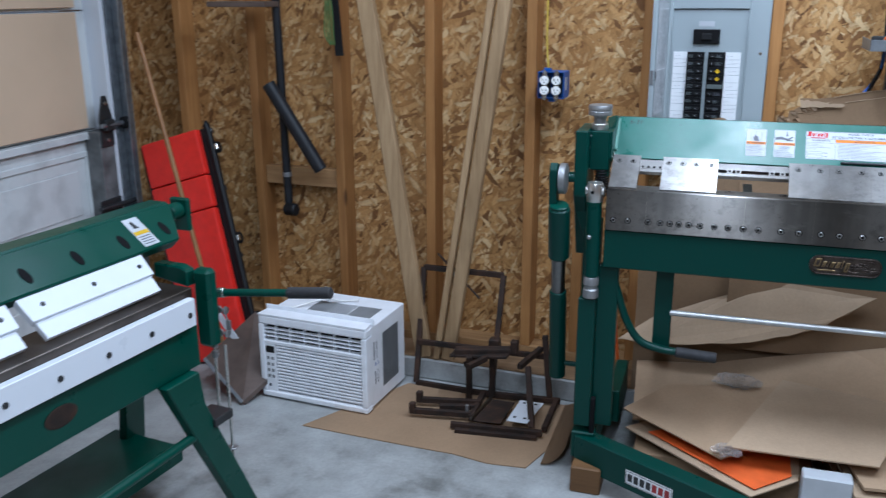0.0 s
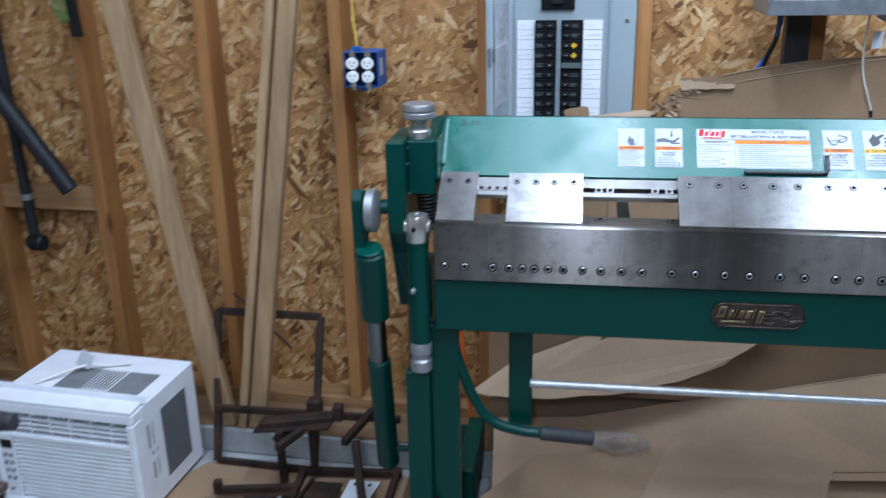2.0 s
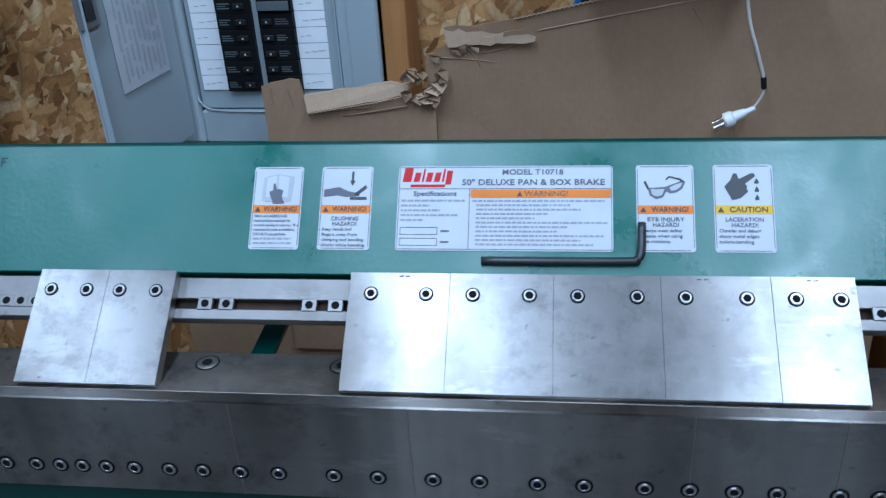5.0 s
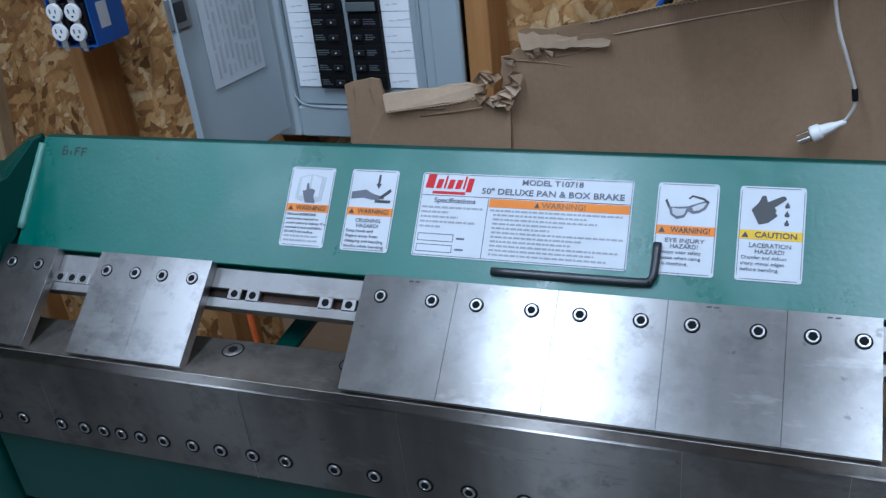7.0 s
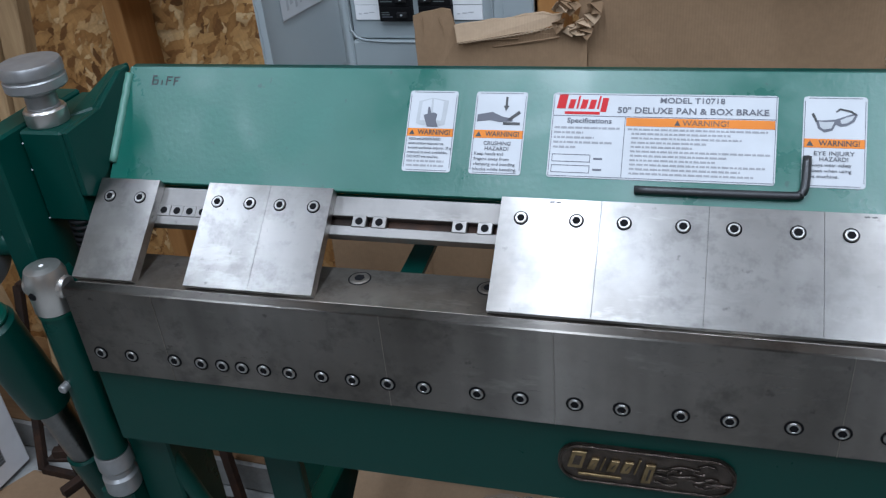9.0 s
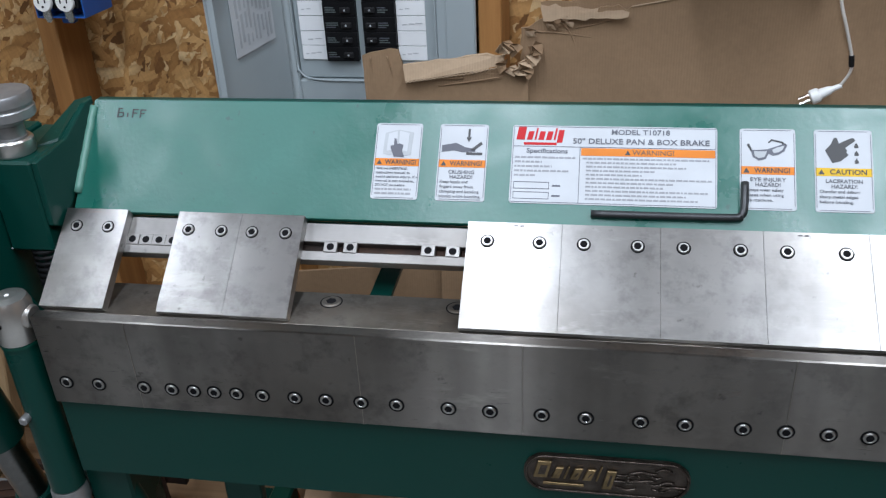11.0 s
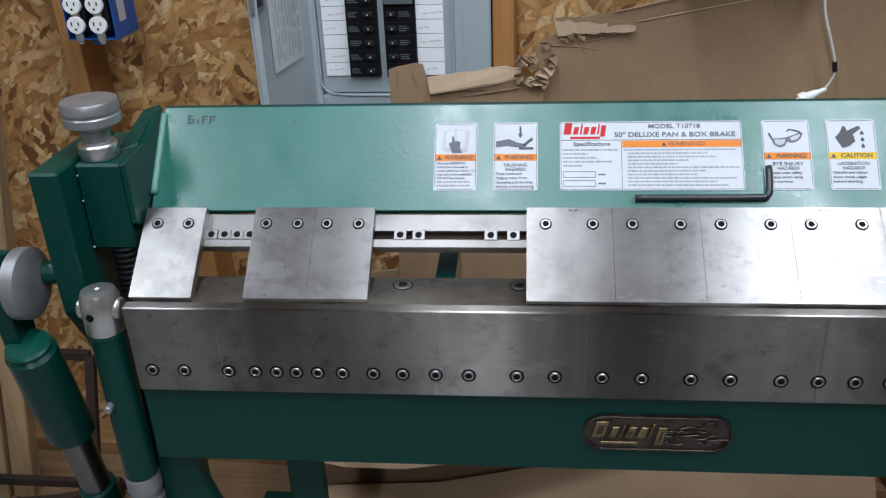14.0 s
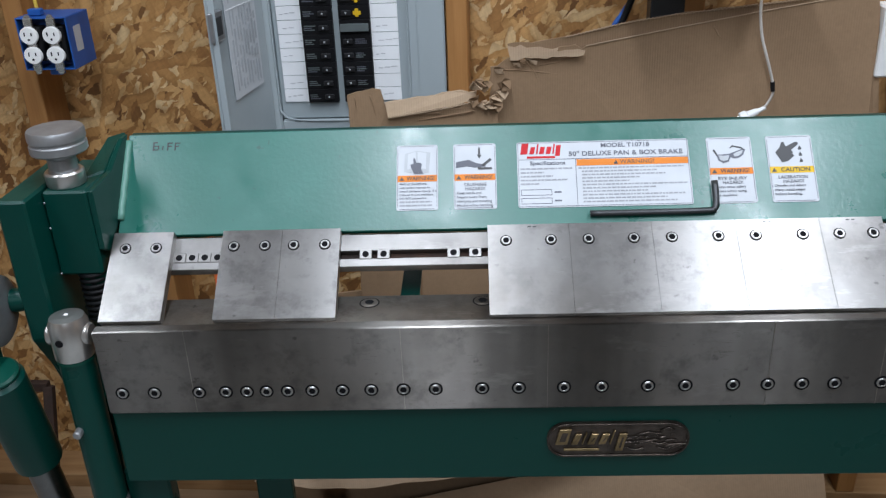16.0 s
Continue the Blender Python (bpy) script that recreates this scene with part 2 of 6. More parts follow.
def steel(name, tone, rough=0.32, stain=0.4, grain=(1, 60, 60), tint=(1, 0.985, 0.95), aniso=0.0, streak=0.0):
    n = Net(name, rough, 1.0)
    c = tuple(tone * t for t in tint)
    s = n.noise(8, 5, 0.6)
    s2 = n.noise(3.2, 3, 0.5)
    col = n.mix(n.ramp(s, (0.44, 0.0), (0.68, stain)), c, tuple(0.45 * x for x in c))
    col = n.mix(n.ramp(s2, (0.5, 0.0), (0.8, stain * 0.7)), col, (0.22 * tone / 0.5, 0.17 * tone / 0.5, 0.12 * tone / 0.5))
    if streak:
        # light and dark bands along x paint reflections into the steel's colour
        reflection_bands = n.noise(8.0, 3, 0.6, src=n.mapped((1, 0.04, 0.04)))
        col = n.mix(streak, col, n.ramp(reflection_bands, (0.40, 0.45), (0.60, 1.6)), "MULTIPLY")
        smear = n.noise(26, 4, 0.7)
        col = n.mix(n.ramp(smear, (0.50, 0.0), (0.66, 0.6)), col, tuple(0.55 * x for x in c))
    speck = n.noise(55, 3, 0.6)
    col = n.mix(n.ramp(speck, (0.68, 0.0), (0.74, 0.55)), col, tuple(0.3 * x for x in c))
    rub = n.noise(12, 5, 0.75, src=n.mapped((0.5, 1.6, 1.6)))
    col = n.mix(n.ramp(rub, (0.56, 0.0), (0.64, 0.35)), col, tuple(min(1.35 * x, 0.9) for x in c))
    g = n.noise(30, 4, 0.6, src=n.mapped(grain))
    spread = 0.8
    cloud = n.noise(17, 5, 0.7)
    r = n.ramp(n.mix(0.45, g, n.mix(0.5, s, cloud)), (0.35, rough - 0.07 * spread), (0.65, rough + 0.11 * spread))
    n.bump(g, 0.05, 0.0006)
    if aniso:
        tan = n.t.nodes.new("ShaderNodeTangent")
        tan.direction_type = "UV_MAP"
        tan.uv_map = "grain"
        n.join(tan.outputs[0], n.b.inputs["Tangent"])
        n.b.inputs["Anisotropic"].default_value, n.b.inputs["Anisotropic Rotation"].default_value = aniso, 0.25
    return n.done(col, r)


def plain(name, color, rough=0.5, metal=0.0, var=0.15, scale=18, bumps=0.05, spec=0.5):
    n = Net(name, rough, metal, spec)
    s = n.noise(scale, 4)
    col = n.mix(n.ramp(s, (0.35, 0.0), (0.75, 1.0)), color, tuple(c * (1 - 2 * var) for c in color))
    n.bump(n.noise(scale * 9, 3), bumps, 0.001)
    return n.done(col)


def cardboard(name, color, along=(1, 0, 0)):
    n = Net(name, 0.8, 0, 0.2)
    s = n.noise(4, 4)
    fine = n.noise(120, 4, 0.7)
    col = n.mix(n.ramp(s, (0.35, 0.0), (0.75, 1.0)), color, tuple(c * 0.8 for c in color))
    col = n.mix(0.25, col, n.ramp(fine, (0.3, 0.55), (0.7, 1.0)), "MULTIPLY")
    w = n.add("ShaderNodeTexWave", Scale=75.0, Distortion=1.2)
    w.inputs["Detail"].default_value = 2
    n.join(n.mapped(tuple(1.0 if a else 0.02 for a in along)), w.inputs["Vector"])
    n.bump(n.mix(0.35, w.outputs["Fac"], s), 0.16, 0.0015)
    return n.done(col)


def concrete(name):
    n = Net(name, 0.55, 0, 0.35)
    a, b, c = n.noise(2.1, 6, 0.65), n.noise(9, 6, 0.65), n.noise(90, 4, 0.7)
    col = n.ramp(a, (0.36, (0.17, 0.17, 0.16)), (0.46, (0.33, 0.335, 0.325)), (0.7, (0.48, 0.49, 0.485)))
    col = n.mix(0.5, col, n.ramp(b, (0.3, 0.55), (0.65, 1.0)), "MULTIPLY")
    col = n.mix(0.3, col, n.ramp(c, (0.3, 0.5), (0.6, 1.0)), "MULTIPLY")
    r = n.ramp(b, (0.3, 0.38), (0.7, 0.7))
    n.bump(n.mix(0.5, b, c), 0.15, 0.002)
    return n.done(col, r)


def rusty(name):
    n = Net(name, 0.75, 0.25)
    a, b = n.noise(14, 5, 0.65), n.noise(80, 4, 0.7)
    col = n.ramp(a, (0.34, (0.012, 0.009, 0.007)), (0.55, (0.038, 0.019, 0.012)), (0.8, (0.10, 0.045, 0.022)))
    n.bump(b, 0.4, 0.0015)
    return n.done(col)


def clear_film(name):
    n = Net(name, 0.08, 0, 0.6)
    n.b.inputs["Transmission Weight"].default_value = 0.9
    n.b.inputs["IOR"].default_value = 1.07
    n.bump(n.noise(40, 3), 0.5, 0.004)
    return n.done((0.95, 0.95, 0.95))


def lit_hood_enamel(name):
    """The brake's green with light from above painted in: glossy enamel, dusty and smeared, with an uneven sprayed
    skin.
    """
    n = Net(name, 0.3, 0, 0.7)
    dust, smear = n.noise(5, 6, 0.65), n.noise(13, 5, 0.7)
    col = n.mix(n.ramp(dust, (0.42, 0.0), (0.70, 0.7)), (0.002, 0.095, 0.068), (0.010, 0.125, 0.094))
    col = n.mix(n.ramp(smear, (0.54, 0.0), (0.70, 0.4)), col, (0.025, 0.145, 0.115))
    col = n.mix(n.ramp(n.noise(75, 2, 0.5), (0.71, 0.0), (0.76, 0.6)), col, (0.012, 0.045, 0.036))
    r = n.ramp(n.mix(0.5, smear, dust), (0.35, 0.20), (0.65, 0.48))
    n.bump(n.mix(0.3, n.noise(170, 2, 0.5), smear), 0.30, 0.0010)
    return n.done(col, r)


OSB_N = osb("osb_board_north", (radians(90), 0, 0))
OSB_W = osb("osb_board_side", (0, radians(90), radians(90)))
STUD = wood("pine_stud", (0.43, 0.212, 0.070), (0.27, 0.117, 0.034))
SILL = wood("pine_sill", (0.40, 0.235, 0.105), (0.24, 0.125, 0.050), "x")
GREYWOOD = wood("weathered_pine", (0.45, 0.305, 0.165), (0.25, 0.155, 0.075))
LEDGE = wood("dusty_board", (0.26, 0.165, 0.090), (0.14, 0.085, 0.045), "x")
BLOCKWOOD = wood("wood_block", (0.24, 0.125, 0.050), (0.12, 0.06, 0.024), "x")
STICKWOOD = plain("varnished_stick", (0.33, 0.155, 0.052), 0.45)
# brake's one green in two tones, shade and light painted in: body, hood
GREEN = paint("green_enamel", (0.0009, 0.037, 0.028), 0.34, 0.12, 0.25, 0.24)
GREEN_HOOD_LIT = lit_hood_enamel("green_hood_lit")
GREEN_DARK = paint("dark_green_enamel", (0.0012, 0.050, 0.034), 0.34, 0.12, 0.25, 0.3)
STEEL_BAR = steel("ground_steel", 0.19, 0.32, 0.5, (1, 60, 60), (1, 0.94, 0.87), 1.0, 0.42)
STEEL_FINGER = steel("finger_steel", 0.41, 0.42, 0.6, (1, 60, 60), (1, 0.97, 0.94), 0.89, 0.2)
STEEL_BED = steel("bed_steel", 0.36, 0.42, 0.9, tint=(1, 0.92, 0.82), streak=0.5)
STEEL_RAIL = steel("rail_steel", 0.23, 0.45, 0.7, tint=(1, 0.96, 0.92))
TIE_STEEL = plain("plain_rod_steel", (0.50, 0.50, 0.49), 0.42, 0.75, 0.12, 50)
ROD_STEEL = steel("dull_rod_steel", 0.19, 0.3, 0.4)
CHROME = steel("bright_steel", 0.66, 0.24, 0.15)
CLEVIS = plain("machined_steel", (0.62, 0.60, 0.57), 0.30, 0.9, 0.1, 40)
ZINC = plain("cast_aluminium", (0.34, 0.345, 0.35), 0.42, 0.75, 0.12, 40)
BLACK_STEEL = plain("black_oxide", (0.05, 0.052, 0.055), 0.38, 0.5)
BLACK = plain("black_plastic", (0.010, 0.010, 0.011), 0.5, 0, 0.15, 18, 0.05, 0.25)
GRIP = plain("black_rubber", (0.03, 0.03, 0.033), 0.7, 0, 0.2, 60, 0.3)
DARK_PIPE = plain("dark_pipe", (0.014, 0.015, 0.018), 0.5, 0, 0.2, 18, 0.05, 0.3)
WHITE = plain("white_plastic", (0.84, 0.86, 0.90), 0.45, 0, 0.05)
WHITE_DIM = plain("grey_mesh", (0.22, 0.23, 0.24), 0.6)
GRILLE_SHADE = plain("grille_shadow", (0.10, 0.105, 0.11), 0.7)
# near-black stand-in for the shade inside holes and slots
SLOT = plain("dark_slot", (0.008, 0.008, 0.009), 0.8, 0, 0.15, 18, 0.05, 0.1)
WHITE_STEEL = paint("white_enamel", (0.66, 0.69, 0.74), 0.35, 0.08, 0.12)
PAPER = plain("white_sticker", (0.50, 0.52, 0.545), 0.5, 0, 0.06, 18, 0.05, 0.3)
INK = plain("black_ink", (0.02, 0.02, 0.022), 0.5)
INK_DARK = plain("dark_print", (0.085, 0.09, 0.11), 0.5)
BROWN_INK = plain("brown_print", (0.16, 0.075, 0.03), 0.5)
FINE_INK = plain("fine_print_grey", (0.30, 0.305, 0.325), 0.6, 0, 0.1, 18, 0.05, 0.25)
LENS = plain("grey_lens_print", (0.42, 0.44, 0.46), 0.5)
INK_SOFT = plain("grey_print", (0.13, 0.135, 0.16), 0.6, 0, 0.1, 18, 0.05, 0.25)
ORANGE_INK = plain("orange_ink", (0.68, 0.20, 0.012), 0.55, 0, 0.1, 18, 0.05, 0.3)
YELLOW_INK = plain("yellow_ink", (0.66, 0.41, 0.01), 0.55, 0, 0.1, 18, 0.05, 0.3)
RED_INK = plain("red_ink", (0.48, 0.012, 0.016), 0.6, 0, 0.1, 18, 0.05, 0.25)
PANEL_GREY = paint("grey_panel_enamel", (0.325, 0.370, 0.385), 0.38, 0.06, 0.15)
BREAKER = plain("black_breaker", (0.008, 0.008, 0.009), 0.5, 0, 0.15, 18, 0.05, 0.15)
BREAKER_TOGGLE = plain("breaker_toggle", (0.018, 0.018, 0.019), 0.45, 0, 0.15, 18, 0.05, 0.2)
BLUE = plain("blue_plastic", (0.012, 0.090, 0.36), 0.45)
OUTLET = plain("white_nylon", (0.78, 0.78, 0.76), 0.35, 0, 0.03)
DARK_RED = plain("dark_red_ink", (0.30, 0.02, 0.02), 0.5)
RED_PAD = plain("red_vinyl", (0.74, 0.022, 0.012), 0.42, 0, 0.08, 30, 0.2)
CARD = cardboard("tan_cardboard", (0.47, 0.325, 0.205))
CARD_MAT = cardboard("scuffed_cardboard", (0.34, 0.225, 0.135))
CORD_WHITE = plain("cream_cord", (0.66, 0.62, 0.57), 0.5)
LABEL_WHITE = plain("white_label_card", (0.80, 0.81, 0.82), 0.55, 0, 0.04)
DIRECTORY = plain("directory_paper", (0.50, 0.525, 0.545), 0.5, 0, 0.06)
FAINT = plain("faint_print", (0.40, 0.425, 0.445), 0.55)
GUARD = plain("grey_guard", (0.11, 0.13, 0.13), 0.4)
CARD_BACK = cardboard("brown_cardboard", (0.285, 0.185, 0.108))
CARD_EDGE = cardboard("torn_cardboard", (0.49, 0.355, 0.235))
ORANGE_CARD = plain("orange_print_card", (0.80, 0.13, 0.02), 0.6, 0, 0.12)
CONCRETE = concrete("concrete")
RUST = rusty("rusty_iron")
BROWN_BOARD = plain("brown_laminate", (0.115, 0.080, 0.065), 0.5, 0, 0.2)
RUST_BED = steel("rust_brown_steel", 0.16, 0.45, 0.7, tint=(1.0, 0.86, 0.76))
FILM = clear_film("clear_plastic_film")
BRONZE = plain("dark_bronze", (0.105, 0.085, 0.072), 0.30, 0.9, 0.35, 60, 0.8)
GOLD = plain("brass_relief", (0.30, 0.215, 0.11), 0.34, 0.9, 0.3, 60, 0.4)
DOOR_WHITE = paint("door_white", (0.62, 0.64, 0.64), 0.5, 0.1, 0.9)
FOAM = plain("tan_insulation", (0.64, 0.47, 0.32), 0.8, 0, 0.06, 3)
GRIME = plain("grimy_steel", (0.20, 0.205, 0.205), 0.6, 0.2, 0.35, 14)
GALV = plain("galvanised_steel", (0.33, 0.36, 0.39), 0.42, 0.8, 0.2, 30)
CEILING = plain("ceiling_paint", (0.30, 0.28, 0.25), 0.9, 0, 0.05, 2)
ORANGE_CORD = plain("orange_cord", (0.80, 0.16, 0.03), 0.5)
YELLOW_WIRE = plain("yellow_wire", (0.65, 0.45, 0.06), 0.5)
LEAFGREEN = plain("green_cord", (0.10, 0.19, 0.05), 0.6)

# ---- structure ----
def structure(name, bm, mat, label="", category=""):
    ob = link_mesh(name, bm, mat)
    PLACE[ob] = Matrix()
    return tagged(ob, label, category, kind="structure")


WALL = pose(0, 3.085, 0, 0, 0, -2.9)      # x along the back wall, y into it, stud faces at y = 0
structure("floor", box(-2.6, 3.6, -3.6, 3.5, -0.12, 0, 0), CONCRETE, "grey stained concrete garage floor", "floor")
north = structure("wall_north", box(-2.7, 3.7, 0.089, 0.105, 0.09, 2.75, 0, WALL), OSB_N, "bare oriented strand board wall with open studs", "wall")
structure("wall_south", box(-2.6, 3.6, -3.7, -3.6, 0, 2.7, 0), OSB_N, "bare strand board wall", "wall")
structure("wall_east", box(3.6, 3.7, -3.6, 3.4, 0, 2.7, 0), OSB_W, "bare strand board wall", "wall")
west = structure("wall_west", join(box(-2.6, -2.5, -3.6, -2.9, 0, 2.7, 0), box(-2.6, -2.5, 3.0, 3.4, 0, 2.7, 0), box(-2.6, -2.5, -2.9, 3.0, 2.25, 2.7, 0)), OSB_W, "strand board wall round the garage door", "wall")
structure("ceiling", box(-2.7, 3.7, -3.7, 3.5, CEIL + 0.1, CEIL + 0.2, 0), CEILING, "pale garage ceiling", "ceiling")
structure("stem_wall", box(-2.6, 3.6, -0.17, 0.13, 0, 0.085, 0.006, WALL), CONCRETE, "low concrete stem wall under the studs", "curb")
part("sill_plate", box(-2.6, 3.6, 0, 0.088, 0.0855, 0.124, 0.002, WALL), SILL, north, "pine sill plate")
for sx in (-2.21, -1.86, -1.48, -1.09, -0.70, -0.292, 0.112, 0.52, 0.93, 1.33, 1.74, 2.14, 2.55):
    part("stud", box(sx, sx + 0.038, 0, 0.0885, 0.1245, 2.7, 0.002, WALL), STUD, north)
part("blocking", box(-1.8215, -1.4805, 0.025, 0.063, 0.69, 0.765, 0.002, WALL), SILL, north, "short pine block between two studs")
part("ledge_board", box(-2.59, 3.59, -0.165, -0.001, 0.0855, 0.0895, 0.001, WALL), LEDGE, north, "dusty brown board on the stem wall")
part("stud", box(-0.508, -0.470, 0.0, 0.0885, 0.1245, 0.80, 0.002, WALL), STUD, north)

# garage door in the west wall, of raised-panel sections with tan insulation above
door = structure("garage_door", box(-2.46, -2.42, -2.9, 2.93, 0.0, 0.015, 0), BLACK, "white sectional garage door with tan insulation boards", "door")
for i, z0 in enumerate((0.015, 0.475, 0.935, 1.395, 1.855)):
    sec = part("section", box(-2.46, -2.425, -2.9, 2.93, z0, z0 + 0.455, 0.003), DOOR_WHITE, door)
    if i < 2:
        part("rail", box(-2.4245, -2.40, -2.9, 2.93, z0 + 0.425, z0 + 0.455, 0.003), DOOR_WHITE, sec)
    for k in range(7):
        y1 = 2.86 - k * 0.82
        if i < 2:
            fr = join(box(-2.425, -2.417, y1 - 0.72, y1, z0 + 0.06, z0 + 0.085, 0.003), box(-2.425, -2.417, y1 - 0.72, y1, z0 + 0.355, z0 + 0.38, 0.003),
                      box(-2.425, -2.417, y1 - 0.025, y1, z0 + 0.085, z0 + 0.355, 0.003), box(-2.425, -2.417, y1 - 0.72, y1 - 0.695, z0 + 0.085, z0 + 0.355, 0.003),
                      box(-2.425, -2.419, y1 - 0.65, y1 - 0.07, z0 + 0.13, z0 + 0.31, 0.004))
            part("raised_panel", fr, DOOR_WHITE, sec)
        else:
            part("insulation_board", box(-2.425, -2.405, y1 - 0.815, y1, z0 + 0.01, z0 + 0.453, 0.002), FOAM, sec, "tan insulation board")
track = tagged(thing("door_track", (-2.38, 2.98, 0), "galvanised vertical garage door track", "door track"), kind="structure")
part("channel", join(box(-2.40, -2.345, 2.995, 3.0, 0.15, 2.3, 0.001), box(-2.40, -2.396, 2.955, 2.995, 0.15, 2.3, 0.001), box(-2.349, -2.345, 2.965, 2.995, 0.15, 2.3, 0.001)), GALV, track)
part("angle", box(-2.50, -2.40, 3.0, 3.005, 0.15, 2.3, 0.001), GALV, track)
part("jamb_seal", box(-2.50, -2.4015, 2.931, 2.954, 0.10, 2.3, 0.003), WHITE_STEEL, track, "pale vertical jamb seal")
part("end_stile", box(-2.47, -2.400, 2.845, 2.9295, 0.016, 0.93, 0.002), GRIME, track, "grimy grey end stile")
for z in (0.49, 0.955):
    hinge = part("hinge", slab([(-2.399, 2.85, z - 0.085), (-2.399, 2.925, z - 0.085), (-2.399, 2.925, z + 0.03), (-2.399, 2.900, z + 0.115), (-2.399, 2.875, z + 0.115), (-2.399, 2.85, z + 0.03)], (0.006, 0, 0), 0.001), BLACK_STEEL, track, "dark steel roller hinge")
    part("roller_stem", cyl((-2.383, 2.845, z), (-2.376, 2.990, z), 0.0095), GALV, hinge)
    part("roller", cyl((-2.372, 2.962, z), (-2.372, 2.990, z), 0.024, 0.003), BLACK, hinge)
    part("hinge_knuckle", box(-2.393, -2.372, 2.862, 2.915, z - 0.022, z + 0.022, 0.004), BLACK_STEEL, hinge)
    for dz in (-0.06, 0.085):
        part("hinge_bolt", turned([(0.008, 0), (0.008, 0.004), (0.006, 0.005)], 6, Matrix.Translation((-2.393, 2.888, z + dz)) @ pose(0, 0, 0, 0, 90, 0)), CHROME, hinge)
part("bottom_bracket", join(box(-2.399, -2.388, 2.80, 2.925, 0.60, 0.66, 0.003), cyl((-2.388, 2.79, 0.63), (-2.375, 2.99, 0.63), 0.010)), BLACK_STEEL, track, "dark roller bracket")

track.location.x += 0.052

# fixtures that light the room
for lx, ly, watts in LAMPS:
    f = thing("ceiling_light", (lx, ly, CEIL + 0.1), "white linear ceiling light", "light", "ceiling lights")
    part("housing", box(lx - 0.07, lx + 0.07, ly - LAMP_LEN / 2 - 0.03, ly + LAMP_LEN / 2 + 0.03, CEIL - 0.075, CEIL + 0.0995, 0.006), WHITE, f)

# ---- pan brake, fingers and bed ----
BX0, BX1 = -0.300, 0.978
brake = thing("sheet_metal_brake", (0.34, 2.45, 0), "green box and pan brake with steel fingers on wood blocks", "metal brake")


def hood_m(x, s, off=0.0):
    """A point on the sloping hood: s up the slope from its lower edge, off above it."""
    return Vector((x, 2.535 + s * 0.6825, 1.012 + s * 0.7309)) + off * Vector((0, -0.7309, 0.6825))


def hood_pose(x, s, off=0.0):
    return Matrix.Translation(hood_m(x, s, off)) @ Matrix(((1, 0, 0), (0, 0.6825, -0.7309), (0, 0.7309, 0.6825))).to_4x4()


def fing_m(x, s, off=0.0):
    return Vector((x, 2.415 + s * 0.793, 0.935 + s * 0.609)) + off * Vector((0, -0.609, 0.793))


def fing_pose(x, s, off=0.0):
    return Matrix.Translation(fing_m(x, s, off)) @ Matrix(((1, 0, 0), (0, 0.793, -0.609), (0, 0.609, 0.793))).to_4x4()


def socket_screw(r):
    return turned([(r * 0.60, 0.0012), (r * 0.68, 0.0018), (r * 0.88, 0.0018), (r, 0.0010), (r, -0.002)][::-1], 22)


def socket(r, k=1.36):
    """A dark hexagon and disc that paint in the shade of a screw's socket and counterbore."""
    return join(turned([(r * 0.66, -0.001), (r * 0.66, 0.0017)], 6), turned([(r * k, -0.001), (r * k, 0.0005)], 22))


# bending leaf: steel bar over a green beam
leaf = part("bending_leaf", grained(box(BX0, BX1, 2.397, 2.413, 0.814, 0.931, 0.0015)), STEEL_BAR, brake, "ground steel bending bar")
for jx in (-0.19, 0.067, 0.24, 0.50, 0.63):
    part("bar_joint", box(jx, jx + 0.0006, 2.3966, 2.3975, 0.8145, 0.930, 0), STEEL_BED, leaf)
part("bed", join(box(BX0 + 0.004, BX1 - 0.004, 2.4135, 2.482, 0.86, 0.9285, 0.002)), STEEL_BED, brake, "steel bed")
bolt_x = [-0.280, -0.240, -0.185, -0.152, -0.126, -0.102, -0.076, -0.046, -0.009, 0.026, 0.065, 0.104, 0.160, 0.204, 0.258, 0.303, 0.358, 0.402, 0.458, 0.499,
          0.539, 0.577, 0.632, 0.667, 0.706, 0.745, 0.783, 0.822, 0.858, 0.884, 0.910, 0.956]
bolt_mat = steel("bolt_steel", 0.42, 0.32, 0.4)
first = None
face_front = Matrix.Translation((0.002, 2.397, 0.8445)) @ pose(0, 0, 0, 90, 0, 0)
for bx in bolt_x:
    m = Matrix.Translation((bx, 0, 0)) @ face_front
    if first is None:
        first = part("socket_screw", socket_screw(0.0064), bolt_mat, leaf)
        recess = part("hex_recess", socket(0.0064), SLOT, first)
        first.matrix_basis = m
        PLACE[first] = m
        recess.matrix_parent_inverse = Matrix()
    else:
        o = again(first, m)
        r2 = recess.copy()
        scene.collection.objects.link(r2)
        r2.parent, r2.matrix_parent_inverse = o, Matrix()
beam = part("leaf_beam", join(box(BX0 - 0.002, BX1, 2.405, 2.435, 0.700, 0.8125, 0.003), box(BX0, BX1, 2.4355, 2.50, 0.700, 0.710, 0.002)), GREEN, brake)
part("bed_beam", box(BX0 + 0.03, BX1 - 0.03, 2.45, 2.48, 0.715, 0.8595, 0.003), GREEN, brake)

# badge: dark cast plate with raised brass shapes in place of the maker's name
def oval(x0, x1, z0, z1, y0, y1, r, n=6):
    pts = []
    for cx, cz, a0 in ((x1 - r, z1 - r, 0), (x0 + r, z1 - r, 90), (x0 + r, z0 + r, 180), (x1 - r, z0 + r, 270)):
        for k in range(n + 1):
            a = radians(a0 + 90 * k / n)
            pts.append((cx + r * math.cos(a), y0, cz + r * math.sin(a)))
    return slab(pts, (0, y1 - y0, 0))


